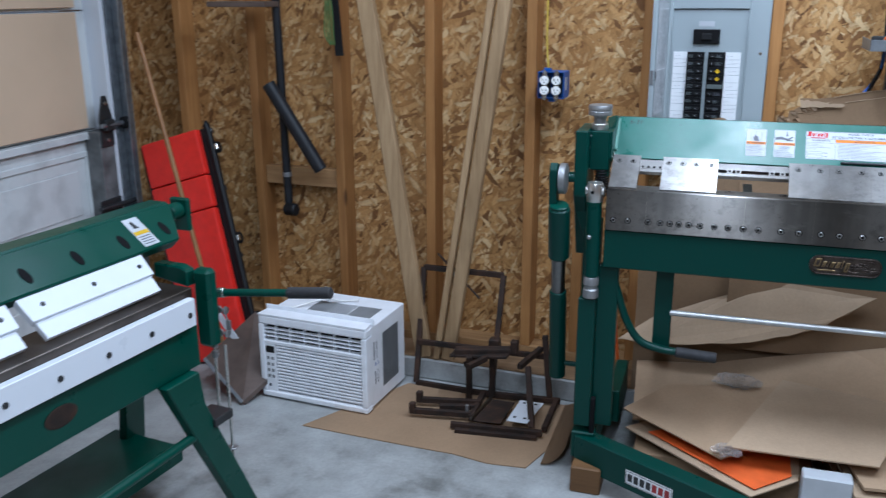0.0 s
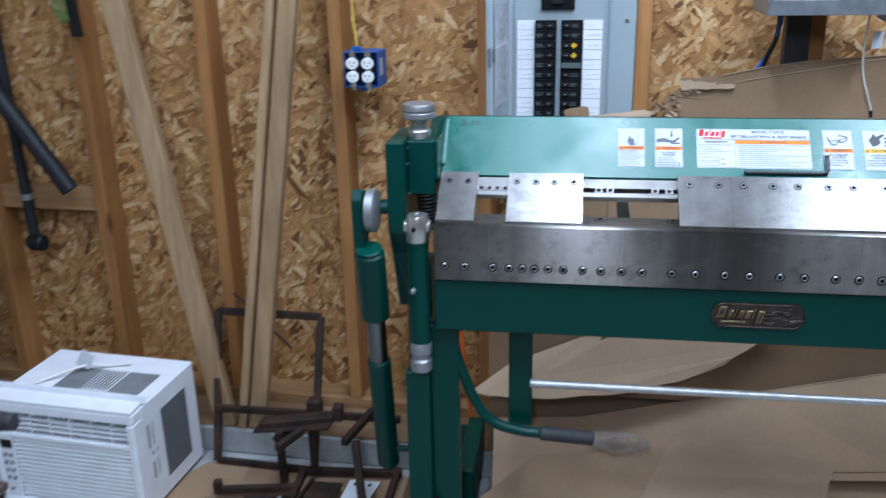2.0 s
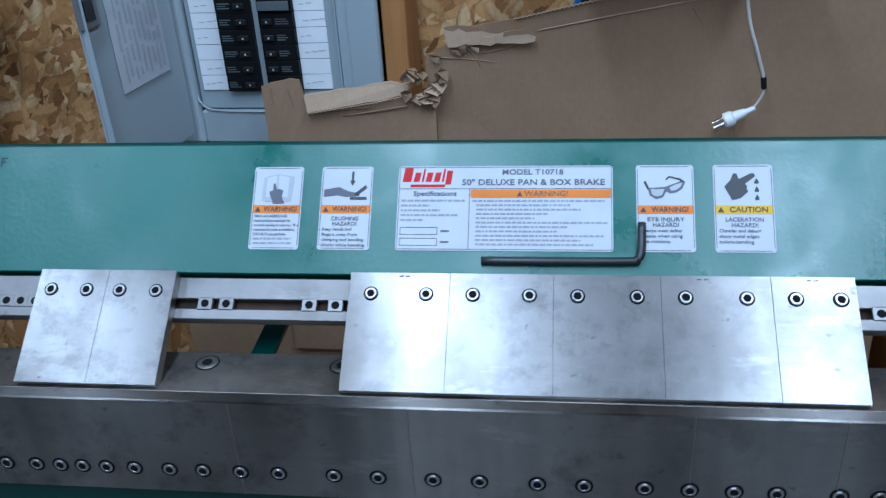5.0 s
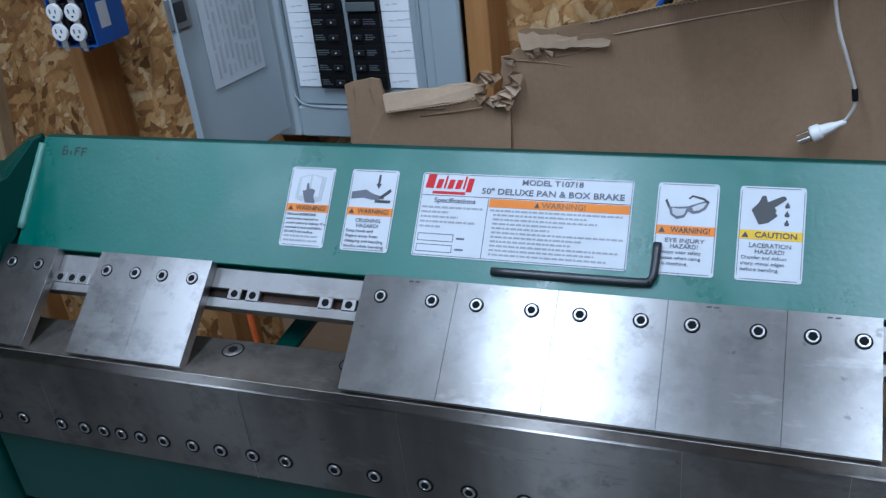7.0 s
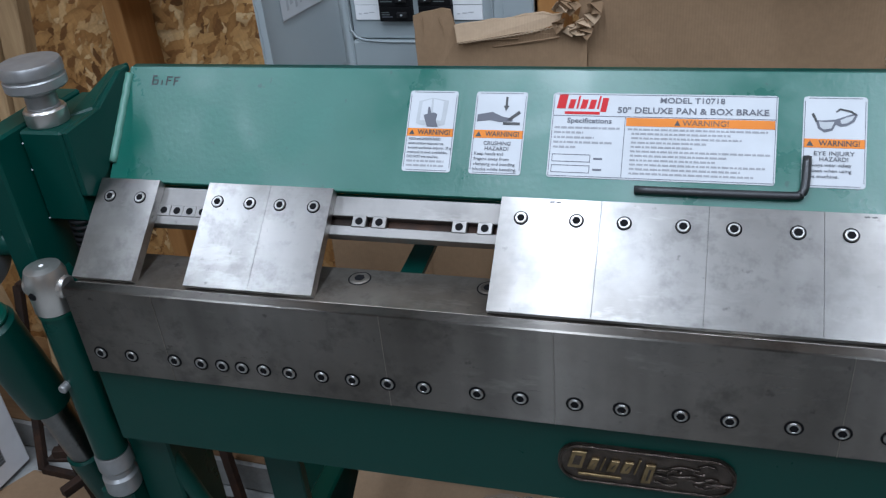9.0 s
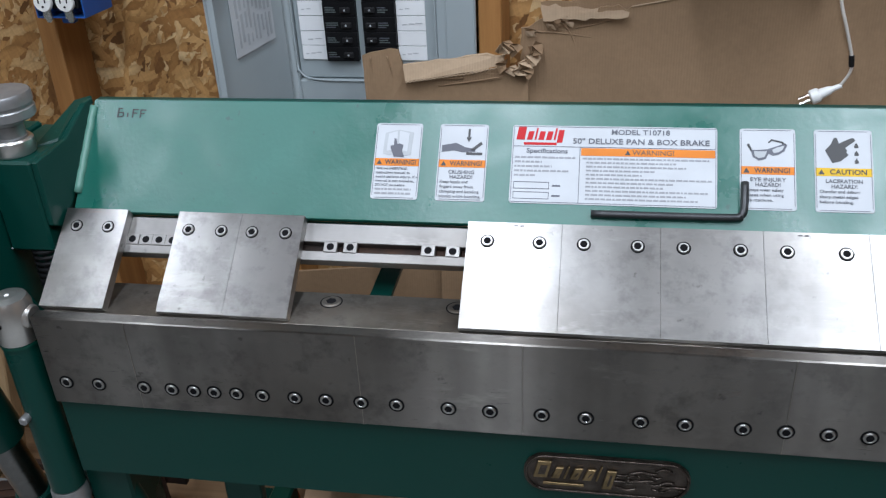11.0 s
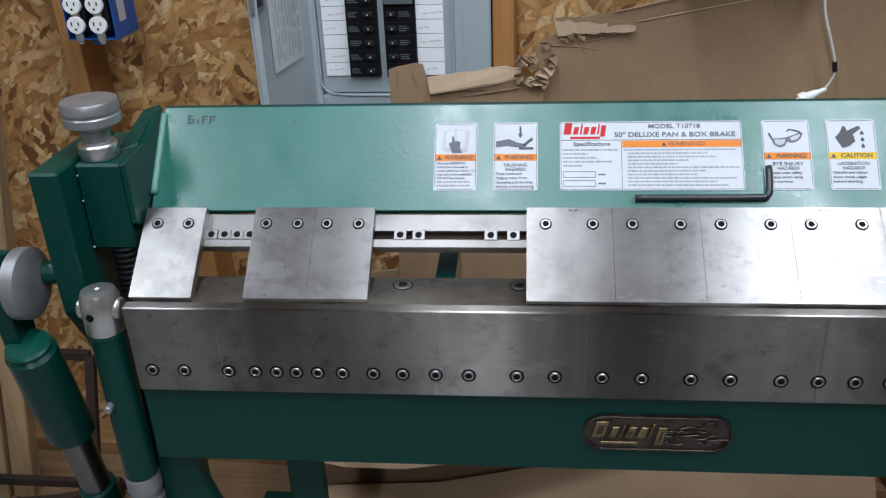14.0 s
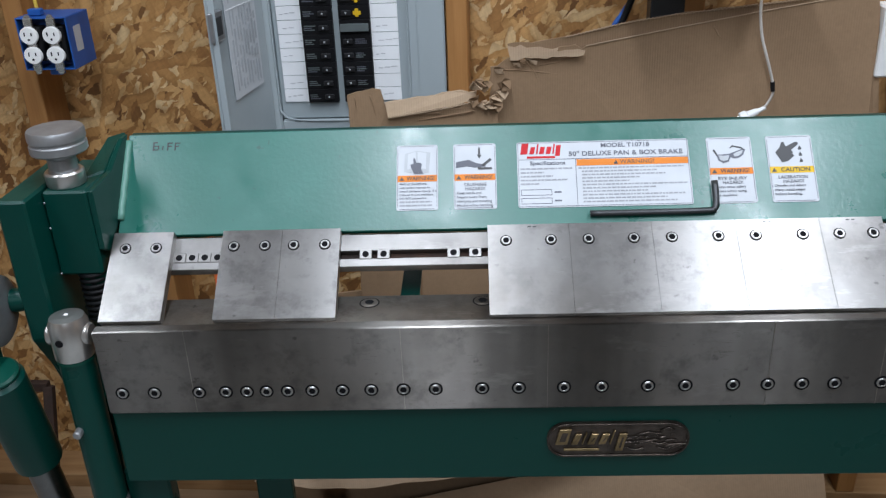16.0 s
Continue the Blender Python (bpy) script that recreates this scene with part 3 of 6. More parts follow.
badge = part("badge", join(oval(0.241, 0.417, 0.736, 0.788, 2.4015, 2.405, 0.024)), BRONZE, brake, "dark cast oval badge")
loop = []
for cx, cz, a0 in ((0.393, 0.764, 0), (0.265, 0.764, 90), (0.265, 0.760, 180), (0.393, 0.760, 270)):
    loop += [(cx + 0.0215 * math.cos(radians(a0 + 15 * k)), 2.4008, cz + 0.0215 * math.sin(radians(a0 + 15 * k))) for k in range(7)]
part("rim", sweep(loop + loop[:1], 0.0014, 6), BRONZE, badge, "worn raised rim")
zx = 0.251
for w, h, dip in ((0.019, 0.028, 0), (0.012, 0.019, 0), (0.006, 0.021, 0), (0.013, 0.019, 0), (0.013, 0.019, 0), (0.006, 0.025, 0), (0.014, 0.019, 0.010)):
    sl = 0.0055
    z0, z1 = 0.757 - dip, 0.757 + h * 0.82
    ring = [(zx, 2.3985, z0), (zx + w - 0.004, 2.3985, z0), (zx + w - 0.004 + sl, 2.3985, z1), (zx + sl, 2.3985, z1)]
    rs = part("raised_shape", slab(ring, (0, 0.003, 0), 0.0006), GOLD, badge, "raised brass shape")
    if w > 0.01:
        c0, c1 = zx + 0.0042, zx + w - 0.0075
        part("hollow", slab([(c0 + 0.001, 2.3981, z0 + 0.005), (c1 + 0.001, 2.3981, z0 + 0.005), (c1 + sl - 0.001, 2.3981, z1 - 0.005), (c0 + sl - 0.001, 2.3981, z1 - 0.005)], (0, 0.0006, 0)), BRONZE, rs, "dark hollow")
    zx += w + 0.0008
part("raised_bar", box(0.262, 0.306, 2.3995, 2.4015, 0.7465, 0.7500, 0.0005), GOLD, badge)
rb = random.Random(12)
for k in range(22):
    ox, oz = 0.340 + 0.0031 * k + rb.uniform(-0.002, 0.002), 0.763 + rb.uniform(-0.014, 0.013)
    w, dz = rb.uniform(0.006, 0.014), rb.uniform(-0.005, 0.005)
    part("relief", sweep(bend([(ox - w, 2.4008, oz), (ox, 2.4004, oz + dz), (ox + w * 0.8, 2.4008, oz + dz * 0.3)], 3), rb.uniform(0.0009, 0.0019), 5), BRONZE, badge)

# hood and its labels
HL = 0.1245
hood = part("hood", slab([hood_m(BX0, -0.018), hood_m(BX1, -0.018), hood_m(BX1, HL), hood_m(BX0, HL)], Vector((0, 0.7309, -0.6825)) * 0.010, 0.001), GREEN_HOOD_LIT, brake, "green enamelled clamping hood")
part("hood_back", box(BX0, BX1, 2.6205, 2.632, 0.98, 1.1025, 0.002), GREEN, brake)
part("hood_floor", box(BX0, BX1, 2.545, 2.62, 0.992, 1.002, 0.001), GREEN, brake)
part("weld_bead", sweep([hood_m(BX0 + 0.001, 0.004 + k * 0.0085, 0.0006 + 0.0004 * (k % 2)) + Vector((0.0005 * math.sin(k * 2.1), 0, 0)) for k in range(14)], 0.0052, 8), paint("worn_green", (0.10, 0.24, 0.19), 0.4), hood, "pale worn weld bead")


def sticker(x0, x1, rows, s0=0.008, s1=0.0985):
    pts = []
    for cx, cs, a0 in ((x1 - 0.003, s1 - 0.003, 0), (x0 + 0.003, s1 - 0.003, 90), (x0 + 0.003, s0 + 0.003, 180), (x1 - 0.003, s0 + 0.003, 270)):
        for k in range(5):
            a = radians(a0 + 22.5 * k)
            pts.append(hood_m(cx + 0.003 * math.cos(a), cs + 0.003 * math.sin(a), 0.0004))
    st = part("warning_label", slab(pts, Vector((0, -0.7309, 0.6825)) * 0.0004), PAPER, hood, "white warning sticker")
    return st


def bar(st, x0, x1, s0, s1, mat=INK_SOFT, name="print_bar", off=0.0009):
    return part(name, slab([hood_m(x0, s0, off), hood_m(x1, s0, off), hood_m(x1, s1, off), hood_m(x0, s1, off)], Vector((0, -0.7309, 0.6825)) * 0.0002), mat, st)


def fine_print(st, lines, seed):
    """Rows of small word-long bars: (x0, x1, s, height) each."""
    rnd = random.Random(seed)
    bms = []
    for x0, x1, s, h in lines:
        x = x0
        while x < x1 - 0.001:
            w = min(rnd.uniform(0.0022, 0.0075), x1 - x)
            bms.append(slab([hood_m(x, s, 0.0009), hood_m(x + w, s, 0.0009), hood_m(x + w, s + h, 0.0009), hood_m(x, s + h, 0.0009)], Vector((0, -0.7309, 0.6825)) * 0.0002))
            x += w + 0.0011
    ob = part("fine_print", join(*bms), FINE_INK, st)
    return tagged(ob, kind="stuff")


def words(st, text, x, s, size, width=None, mat=INK, bold=0.0):
    return lettering(text, size, hood_pose(x, s, 0.0013), mat, st, width=width, bold=bold)


def shape(st, pts, x0, s0, k, mat=INK):
    return part("pictogram", slab([hood_m(x0 + k * a, s0 + k * b, 0.0009) for a, b in pts], Vector((0, -0.7309, 0.6825)) * 0.0003), mat, st)


def warn_label(x0, x1, band, head, lines, picture):
    st = sticker(x0, x1, 0)
    bar(st, x0 + 0.001, x1 - 0.001, 0.0472, 0.0560, band, "signal_band")
    word = "CAUTION" if band == YELLOW_INK else "WARNING!"
    shape(st, [(0, 0), (6.4, 0), (3.2, 5.6)], x0 + 0.0035, 0.0488, 0.001, INK)
    words(st, word, (x0 + x1) / 2 + 0.0045, 0.0515, 0.0076, 0.036, INK, 0.0001)
    s = 0.0414
    for h in head:
        words(st, h, (x0 + x1) / 2, s, 0.0058, min(0.037, 0.0036 * len(h)), INK_DARK, 0.00004)
        s -= 0.0057
    s = 0.0300 if head else 0.0440
    pitch, size = (0.0056, 0.0048) if head else (0.0049, 0.0040)
    for row in lines:
        if row:
            width = 0.46 * size * len(row)
            words(st, row, x0 + 0.0042 + width / 2, s, size, width, INK_DARK)
        else:
            fine_print(st, [(x0 + 0.0042, x1 - 0.008, s - 0.001, 0.0022)], int(s * 10000))
        s -= pitch
    cx = (x0 + x1) / 2
    # thin black frame lines round the picture
    for a in (x0 + 0.0012, x1 - 0.0018):
        bar(st, a, a + 0.0006, 0.0125, 0.094, INK_SOFT, "border")
    for a in (0.0094, 0.0966):
        bar(st, x0 + 0.0045, x1 - 0.0045, a, a + 0.0006, INK_SOFT, "border")
    if picture == "manual":
        for page, sheet_pts, hole in ((0, [(-17, 2), (-16, 27), (-1, 31), (0, 4), (-9, 0)], [(-13, 5), (-12, 26), (-2, 29.5), (-1.2, 6)]), (1, [(0, 4), (-1, 31), (17, 28), (15, 1), (9, 0)], [(1, 6), (0.4, 29.5), (12, 27), (11, 5)])):
            shape(st, sheet_pts, cx, 0.0595, 0.001, LENS)
            shape(st, hole, cx, 0.0595, 0.001, PAPER).location.z += 0.0003
        shape(st, [(-4, -2), (8, -2), (5, 5), (6, 12), (2, 14), (-1, 13), (-3, 20), (-5, 20), (-5, 12), (-9, 11), (-8, 7)], cx, 0.0595, 0.001, INK_SOFT).location.z += 0.0006
    elif picture == "crush":
        shape(st, [(-3, 0), (0, -6), (3, 0), (1.2, 0), (1.2, 10), (-1.2, 10), (-1.2, 0)], cx + 0.006, 0.083, 0.001)
        shape(st, [(-24, 6), (-8, 9), (3, 4), (14, 2), (14, -1), (0, -2), (-10, 0), (-24, -2)], cx, 0.067, 0.001, INK_SOFT)
        shape(st, [(4, -6), (22, -6), (22, -3), (4, -3)], cx, 0.068, 0.001)
        shape(st, [(8, 0), (20, 10), (22, 7), (11, -2)], cx, 0.068, 0.001)
    elif picture == "goggles":
        shape(st, [(-17, 3), (-15, -5), (-9, -9), (-2, -7), (1, -1), (5, -3), (11, -2), (17, 2), (20, 9), (18, 11), (8, 7), (0, 4), (-10, 3)], cx, 0.0715, 0.001, INK_SOFT)
        for lens in ([(-14, 1.5), (-13, -4), (-9, -6.5), (-3, -5), (-0.5, 1.5), (-8, 1)], [(4.5, 3), (6, -0.5), (11, 0.5), (15, 3.5), (17.2, 8), (10, 6)]):
            shape(st, lens, cx, 0.0715, 0.001, LENS).location.z += 0.0003
        shape(st, [(-21, 9), (-19, 10.5), (-15, 2), (-17, 1)], cx, 0.0715, 0.001)
        shape(st, [(19.5, 9), (15, 13), (4, 15.5), (0.5, 12), (1.5, 11), (4.5, 13.5), (14, 11), (18, 8)], cx, 0.0715, 0.001)
    else:
        shape(st, [(-14, 2), (-7, -12), (1, -10), (9, -3), (7, 0), (8, 2), (6, 5), (16, 13), (15, 16), (12, 16), (0, 10), (-2, 16), (-5, 16), (-8, 9)], cx - 0.004, 0.0735, 0.001)
        for i in range(3):
            shape(st, [(-1.8, 0), (1.8, 0), (2.2, 2), (0, 6), (-2.2, 2)], cx + 0.013, 0.0785 - i * 0.0085, 0.001)
    return st


warn_label(0.0575, 0.111, ORANGE_INK, (), ("READ and UNDERSTAND", "instruction manual to", "avoid serious injury. If a", "manual is not available,", "DO NOT use machine.", "", ""), "manual")
warn_label(0.131, 0.186, ORANGE_INK, ("CRUSHING", "HAZARD!"), ("Keep hands and", "fingers away from", "clamping and bending", "blocks while bending."), "crush")
warn_label(0.4555, 0.512, ORANGE_INK, ("EYE INJURY", "HAZARD!"), ("Always wear safety", "glasses when using", "this machine."), "goggles")
warn_label(0.5305, 0.588, YELLOW_INK, ("LACERATION", "HAZARD!"), ("Chamfer and deburr", "sharp metal edges", "before bending."), "drip")
spec = sticker(0.213, 0.4325, 0)
spec["label"] = "white specification plate with orange warning band"
words(spec, "MODEL T10718", 0.352, 0.0915, 0.0080, 0.062, INK_SOFT, 0.00012)
words(spec, '50" DELUXE PAN & BOX BRAKE', 0.352, 0.0805, 0.0088, 0.145, INK_SOFT, 0.00012)
for k, (w, h) in enumerate(((10, 15), (7, 10), (3, 14), (7, 10), (7, 10), (3, 14), (7, 12))):
    x0 = 0.2175 + (0, 11.5, 20, 24, 32.5, 41, 44.5)[k] * 0.001
    low = -3 if k == 6 else 0
    shape(spec, [(0, low), (w - 1.0, low), (w + 1.2, h), (2.2, h)], x0, 0.0815, 0.001, RED_INK)
bar(spec, 0.226, 0.262, 0.0755, 0.0785, RED_INK)
bar(spec, 0.215, 0.4305, 0.0735, 0.0742, INK_SOFT, "rule")
words(spec, "Specifications", 0.252, 0.0685, 0.0072, 0.045, INK_SOFT, 0.0001)
bar(spec, 0.289, 0.4305, 0.0640, 0.0728, ORANGE_INK, "signal_band")
words(spec, "WARNING!", 0.366, 0.0682, 0.0078, 0.044, BROWN_INK, 0.00008)
shape(spec, [(0, 0), (6, 0), (3, 5.4)], 0.336, 0.0655, 0.001, INK)
bar(spec, 0.2875, 0.2881, 0.010, 0.0735, INK_SOFT, "rule")
for a in (0.2142, 0.4308):
    bar(spec, a, a + 0.0006, 0.0095, 0.097, INK_SOFT, "rule")
for a in (0.0093, 0.0968):
    bar(spec, 0.2142, 0.4314, a, a + 0.0006, INK_SOFT, "rule")
fine_print(spec, [(0.217, 0.217 + 0.066 * fr, 0.0600 - i * 0.0052, 0.0021) for i, fr in enumerate((1.0, 0.45, 0.62, 0.9, 0.35))], 5)
for i in range(2):
    z = 0.013 + i * 0.0115
    for q in ((0.217, 0.256, z, z + 0.0007), (0.217, 0.256, z + 0.0075, z + 0.0082), (0.217, 0.2177, z, z + 0.008), (0.2553, 0.256, z, z + 0.008)):
        bar(spec, *q, INK_SOFT, "box_line")
    bar(spec, 0.259, 0.268, z + 0.003, z + 0.005)
fine_print(spec, [(0.291 + 0.004 * (i > 0), 0.295 + 0.132 * fr, 0.0598 - i * 0.0046, 0.0019) for i, fr in enumerate((0.98, 0.72, 0.8, 0.55, 0.45, 1.0, 0.7, 0.62, 0.97, 0.8, 0.9))], 9)
# a faint felt-pen mark
PEN_S = ((-0.266, -0.2642, 0.1005, 0.1130), (-0.2645, -0.2590, 0.1010, 0.1026), (-0.2645, -0.2580, 0.1062, 0.1078), (-0.2645, -0.2600, 0.1114, 0.1130), (-0.2592, -0.2575, 0.1020, 0.1068), (-0.2535, -0.2518, 0.1012, 0.1068), (-0.2470, -0.2453, 0.1005, 0.1118),
         (-0.2457, -0.2395, 0.1102, 0.1118), (-0.2457, -0.2405, 0.1058, 0.1073), (-0.2370, -0.2353, 0.1005, 0.1114), (-0.2357, -0.2295, 0.1098, 0.1114), (-0.2357, -0.2310, 0.1053, 0.1068))
mark = part("pen_mark", slab([hood_m(x, q, 0.0004) for x, q in ((PEN_S[0][0], PEN_S[0][2]), (PEN_S[0][1], PEN_S[0][2]), (PEN_S[0][1], PEN_S[0][3]), (PEN_S[0][0], PEN_S[0][3]))], Vector((0, -0.7309, 0.6825)) * 0.0002), INK, hood, "small felt-pen bars")
for x0, x1, s0, s1 in PEN_S[1:]:
    bar(mark, x0, x1, s0, s1, INK, "pen_bar", 0.0004)

# slotted clamp rail under the hood, with nuts
rail = part("clamp_rail", join(slab([fing_m(BX0, 0.095, -0.0125), fing_m(BX1, 0.095, -0.0125), fing_m(BX1, 0.1185, -0.0125), fing_m(BX0, 0.1185, -0.0125)], Vector((0, 0.609, -0.793)) * 0.014, 0.0008),
                               slab([fing_m(BX0, 0.073, -0.0125), fing_m(BX1, 0.073, -0.0125), fing_m(BX1, 0.0845, -0.0125), fing_m(BX0, 0.0845, -0.0125)], Vector((0, 0.609, -0.793)) * 0.014, 0.0008)), STEEL_RAIL, brake, "slotted steel clamp rail")
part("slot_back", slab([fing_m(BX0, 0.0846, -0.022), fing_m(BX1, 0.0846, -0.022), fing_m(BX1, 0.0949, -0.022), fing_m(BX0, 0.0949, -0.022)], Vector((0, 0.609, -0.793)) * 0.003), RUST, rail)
nut0 = None
for nx in (-0.2145, -0.198, -0.182, -0.166, 0.0205, 0.043, 0.130, 0.157, 0.676, 0.70, 0.80, 0.825):
    if nut0 is None:
        nut0 = part("slot_nut", join(slab([fing_m(-0.008, 0.083, -0.0115), fing_m(0.008, 0.083, -0.0115), fing_m(0.008, 0.0965, -0.0115), fing_m(-0.008, 0.0965, -0.0115)], Vector((0, 0.609, -0.793)) * 0.006, 0.0008)), STEEL_RAIL, rail)
        hole0 = part("screw_hole", turned([(0.0042, 0), (0.0042, 0.0006)], 14, fing_pose(0, 0.0898, -0.0118)), SLOT, nut0)
        nut0.matrix_basis = Matrix.Translation((nx, 0, 0))
        hole0.matrix_parent_inverse = Matrix()
    else:
        o = again(nut0, Matrix.Translation((nx, 0, 0)))
        h2 = hole0.copy()
        scene.collection.objects.link(h2)
        h2.parent, h2.matrix_parent_inverse = o, Matrix()
part("brace", slab([(0.061, 2.484, 0.922), (0.085, 2.484, 0.922), (0.085, 2.60, 0.926), (0.061, 2.60, 0.926)], (0, 0, -0.006)), GREEN, brake)
part("brace", slab([(0.765, 2.484, 0.922), (0.789, 2.484, 0.922), (0.789, 2.60, 0.926), (0.765, 2.60, 0.926)], (0, 0, -0.006)), GREEN, brake)
part("rear_clamp_bar", box(BX0, BX1, 2.512, 2.535, 0.972, 0.9905, 0.002), GREEN_DARK, brake)

# fingers
def finger(x0, x1, screws, wedge=0.0):
    t = Vector((0, 0.609, -0.793)) * 0.012
    g = 0.0001
    f = part("finger", grained(slab([fing_m(x0 + g + wedge, 0), fing_m(x1 - g, 0), fing_m(x1 - g, 0.121), fing_m(x0 + g, 0.121)], t, 0.00015)), STEEL_FINGER, brake, "ground steel finger")
    for sx in screws:
        m = fing_pose(sx, 0.0985, 0.0)
        o = part("socket_screw", socket_screw(0.0060), bolt_mat, f)
        o.matrix_basis = m
        PLACE[o] = m
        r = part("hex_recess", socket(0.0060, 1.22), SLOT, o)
        r.matrix_parent_inverse = Matrix()
    return f


finger(-0.298, -0.2215, (-0.280, -0.241))
finger(-0.159, -0.0835, (-0.143, -0.104))
finger(-0.0835, -0.0105, (-0.068, -0.029))
finger(0.1725, 0.273, (0.195, 0.250))
finger(0.273, 0.374, (0.296, 0.351))
finger(0.374, 0.4755, (0.397, 0.453))
finger(0.4755, 0.577, (0.498, 0.554))
finger(0.577, 0.653, (0.598, 0.638))
for px in (0.222, 0.509, 0.609):
    for k in range(2):
        part("pen_bar", slab([fing_m(px + 0.0065 * k, 0.1165, 0.0003), fing_m(px + 0.0045 + 0.0065 * k, 0.1168, 0.0003), fing_m(px + 0.0045 + 0.0065 * k, 0.1182, 0.0003), fing_m(px + 0.0065 * k, 0.1178, 0.0003)], Vector((0, 0.609, -0.793)) * 0.0005), INK, brake, "small felt-pen bar")
for bx in (0.025, 0.165, 0.72):
    b = part("bed_screw", turned([(0.011, -0.001), (0.011, 0.0005), (0.0085, 0.0012)], 20, Matrix.Translation((bx, 2.462, 0.9285))), STEEL_BED, brake)
    part("hex_recess", turned([(0.0058, 0.0003), (0.0058, 0.0016)], 6, Matrix.Translation((bx, 2.462, 0.9285))), SLOT, b)
    # dark disc painting the shaded gap round the screw
    part("counterbore", turned([(0.0125, 0.0), (0.0125, 0.0003)], 22, Matrix.Translation((bx, 2.462, 0.9285))), SLOT, b)

# hex key lying on the hood's lower edge
key = thing("hex_key", hood_m(0.40, 0.003), "black steel hex key lying on the hood", "hex key")
part("key_bar", sweep(bend([hood_m(0.302, -0.0030, 0.0045), hood_m(0.36, -0.0030, 0.0045), hood_m(0.446, -0.0025, 0.0045), hood_m(0.4555, 0.000, 0.0045), hood_m(0.459, 0.008, 0.0045), hood_m(0.460, 0.037, 0.0045)], 4), 0.0042, 6), BLACK_STEEL, key)

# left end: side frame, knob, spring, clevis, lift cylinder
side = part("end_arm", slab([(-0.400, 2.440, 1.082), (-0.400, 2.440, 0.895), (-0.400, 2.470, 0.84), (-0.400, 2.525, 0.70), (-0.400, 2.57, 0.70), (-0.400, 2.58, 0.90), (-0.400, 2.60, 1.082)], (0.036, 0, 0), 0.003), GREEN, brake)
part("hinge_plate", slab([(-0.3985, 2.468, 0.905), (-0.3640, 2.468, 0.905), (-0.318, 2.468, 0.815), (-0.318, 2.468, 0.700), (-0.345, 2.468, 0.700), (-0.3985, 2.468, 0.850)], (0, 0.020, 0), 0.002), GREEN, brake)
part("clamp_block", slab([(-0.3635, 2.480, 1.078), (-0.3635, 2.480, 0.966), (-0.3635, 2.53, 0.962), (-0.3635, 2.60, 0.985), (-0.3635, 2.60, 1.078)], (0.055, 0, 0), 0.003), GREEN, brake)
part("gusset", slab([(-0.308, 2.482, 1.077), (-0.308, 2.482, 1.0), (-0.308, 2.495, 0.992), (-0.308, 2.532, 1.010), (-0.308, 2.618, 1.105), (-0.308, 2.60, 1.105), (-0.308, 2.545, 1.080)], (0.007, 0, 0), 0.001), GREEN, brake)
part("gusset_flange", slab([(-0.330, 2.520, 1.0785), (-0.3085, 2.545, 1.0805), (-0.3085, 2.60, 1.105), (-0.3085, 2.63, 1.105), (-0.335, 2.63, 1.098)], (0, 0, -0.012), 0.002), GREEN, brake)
part("lower_block", box(-0.340, -0.309, 2.488, 2.53, 0.945, 0.9655, 0.002), GREEN_DARK, brake)
knob = part("adjusting_knob", turned([(0.0175, 1.088), (0.018, 1.098), (0.017, 1.099), (0.017, 1.112), (0.019, 1.114), (0.0195, 1.118), (0.032, 1.120), (0.0335, 1.122), (0.0335, 1.131), (0.0320, 1.1325), (0.0320, 1.135), (0.0335, 1.1365), (0.0335, 1.146), (0.0320, 1.149), (0.014, 1.1505)], 40, Matrix.Translation((-0.342, 2.508, 0))), ZINC, brake, "grey cast adjusting knob")
part("knob_stem", cyl((-0.342, 2.508, 1.077), (-0.342, 2.508, 1.089), 0.019), BLACK_STEEL, brake)
sp = []
for k in range(9 * 12 + 1):
    a = 2 * math.pi * k / 12
    sp.append((-0.328 + 0.0185 * math.cos(a), 2.500 + 0.0185 * math.sin(a), 0.895 + 0.070 * k / 108))
part("spring", sweep(sp, 0.0028, 6), BLACK, brake, "black coil spring")
part("spring_rod", cyl((-0.328, 2.500, 0.885), (-0.328, 2.500, 0.966), 0.0125), BLACK_STEEL, brake)
clevis = part("clevis", join(turned([(0.0225, 0.890), (0.0235, 0.892), (0.0235, 0.935), (0.0200, 0.944), (0.010, 0.946)], 28, Matrix.Translation((-0.334, 2.415, 0)))), CLEVIS, brake, "steel clevis head")
part("knob_collar", turned([(0.0225, 1.0785), (0.0235, 1.081), (0.0235, 1.0945), (0.0215, 1.097)], 30, Matrix.Translation((-0.342, 2.508, 0))), CLEVIS, brake, "scratched steel collar")
for wz in (1.064, 1.031, 0.969):
    part("weld_spot", turned([(0.0014, 0), (0.0008, 0.0008)], 8, Matrix.Translation((-0.3615, 2.4798, wz)) @ pose(0, 0, 0, 90, 0, 0)), LENS, brake, "pale weld spot")
part("cylinder_cap", cyl((-0.4318, 2.4022, 0.8685), (-0.4316, 2.4000, 0.8765), 0.0275, 0.003), GREEN_DARK, brake)
part("pin_hole", cyl((-0.338, 2.3908, 0.919), (-0.338, 2.3935, 0.919), 0.0048, 0.0003), SLOT, clevis)
part("pin", cyl((-0.3605, 2.415, 0.920), (-0.3075, 2.415, 0.920), 0.0135, 0.002), CLEVIS, clevis)
part("centre_mark", turned([(0.0028, 0.9462), (0.0016, 0.9470)], 12, Matrix.Translation((-0.334, 2.415, 0))), OUTLET, clevis)
part("link_rod", cyl((-0.334, 2.415, 0.668), (-0.334, 2.415, 0.8895), 0.0212), GREEN, brake)
part("link_bolt", cyl((-0.342, 2.384, 0.79), (-0.342, 2.398, 0.79), 0.0055), ZINC, brake)
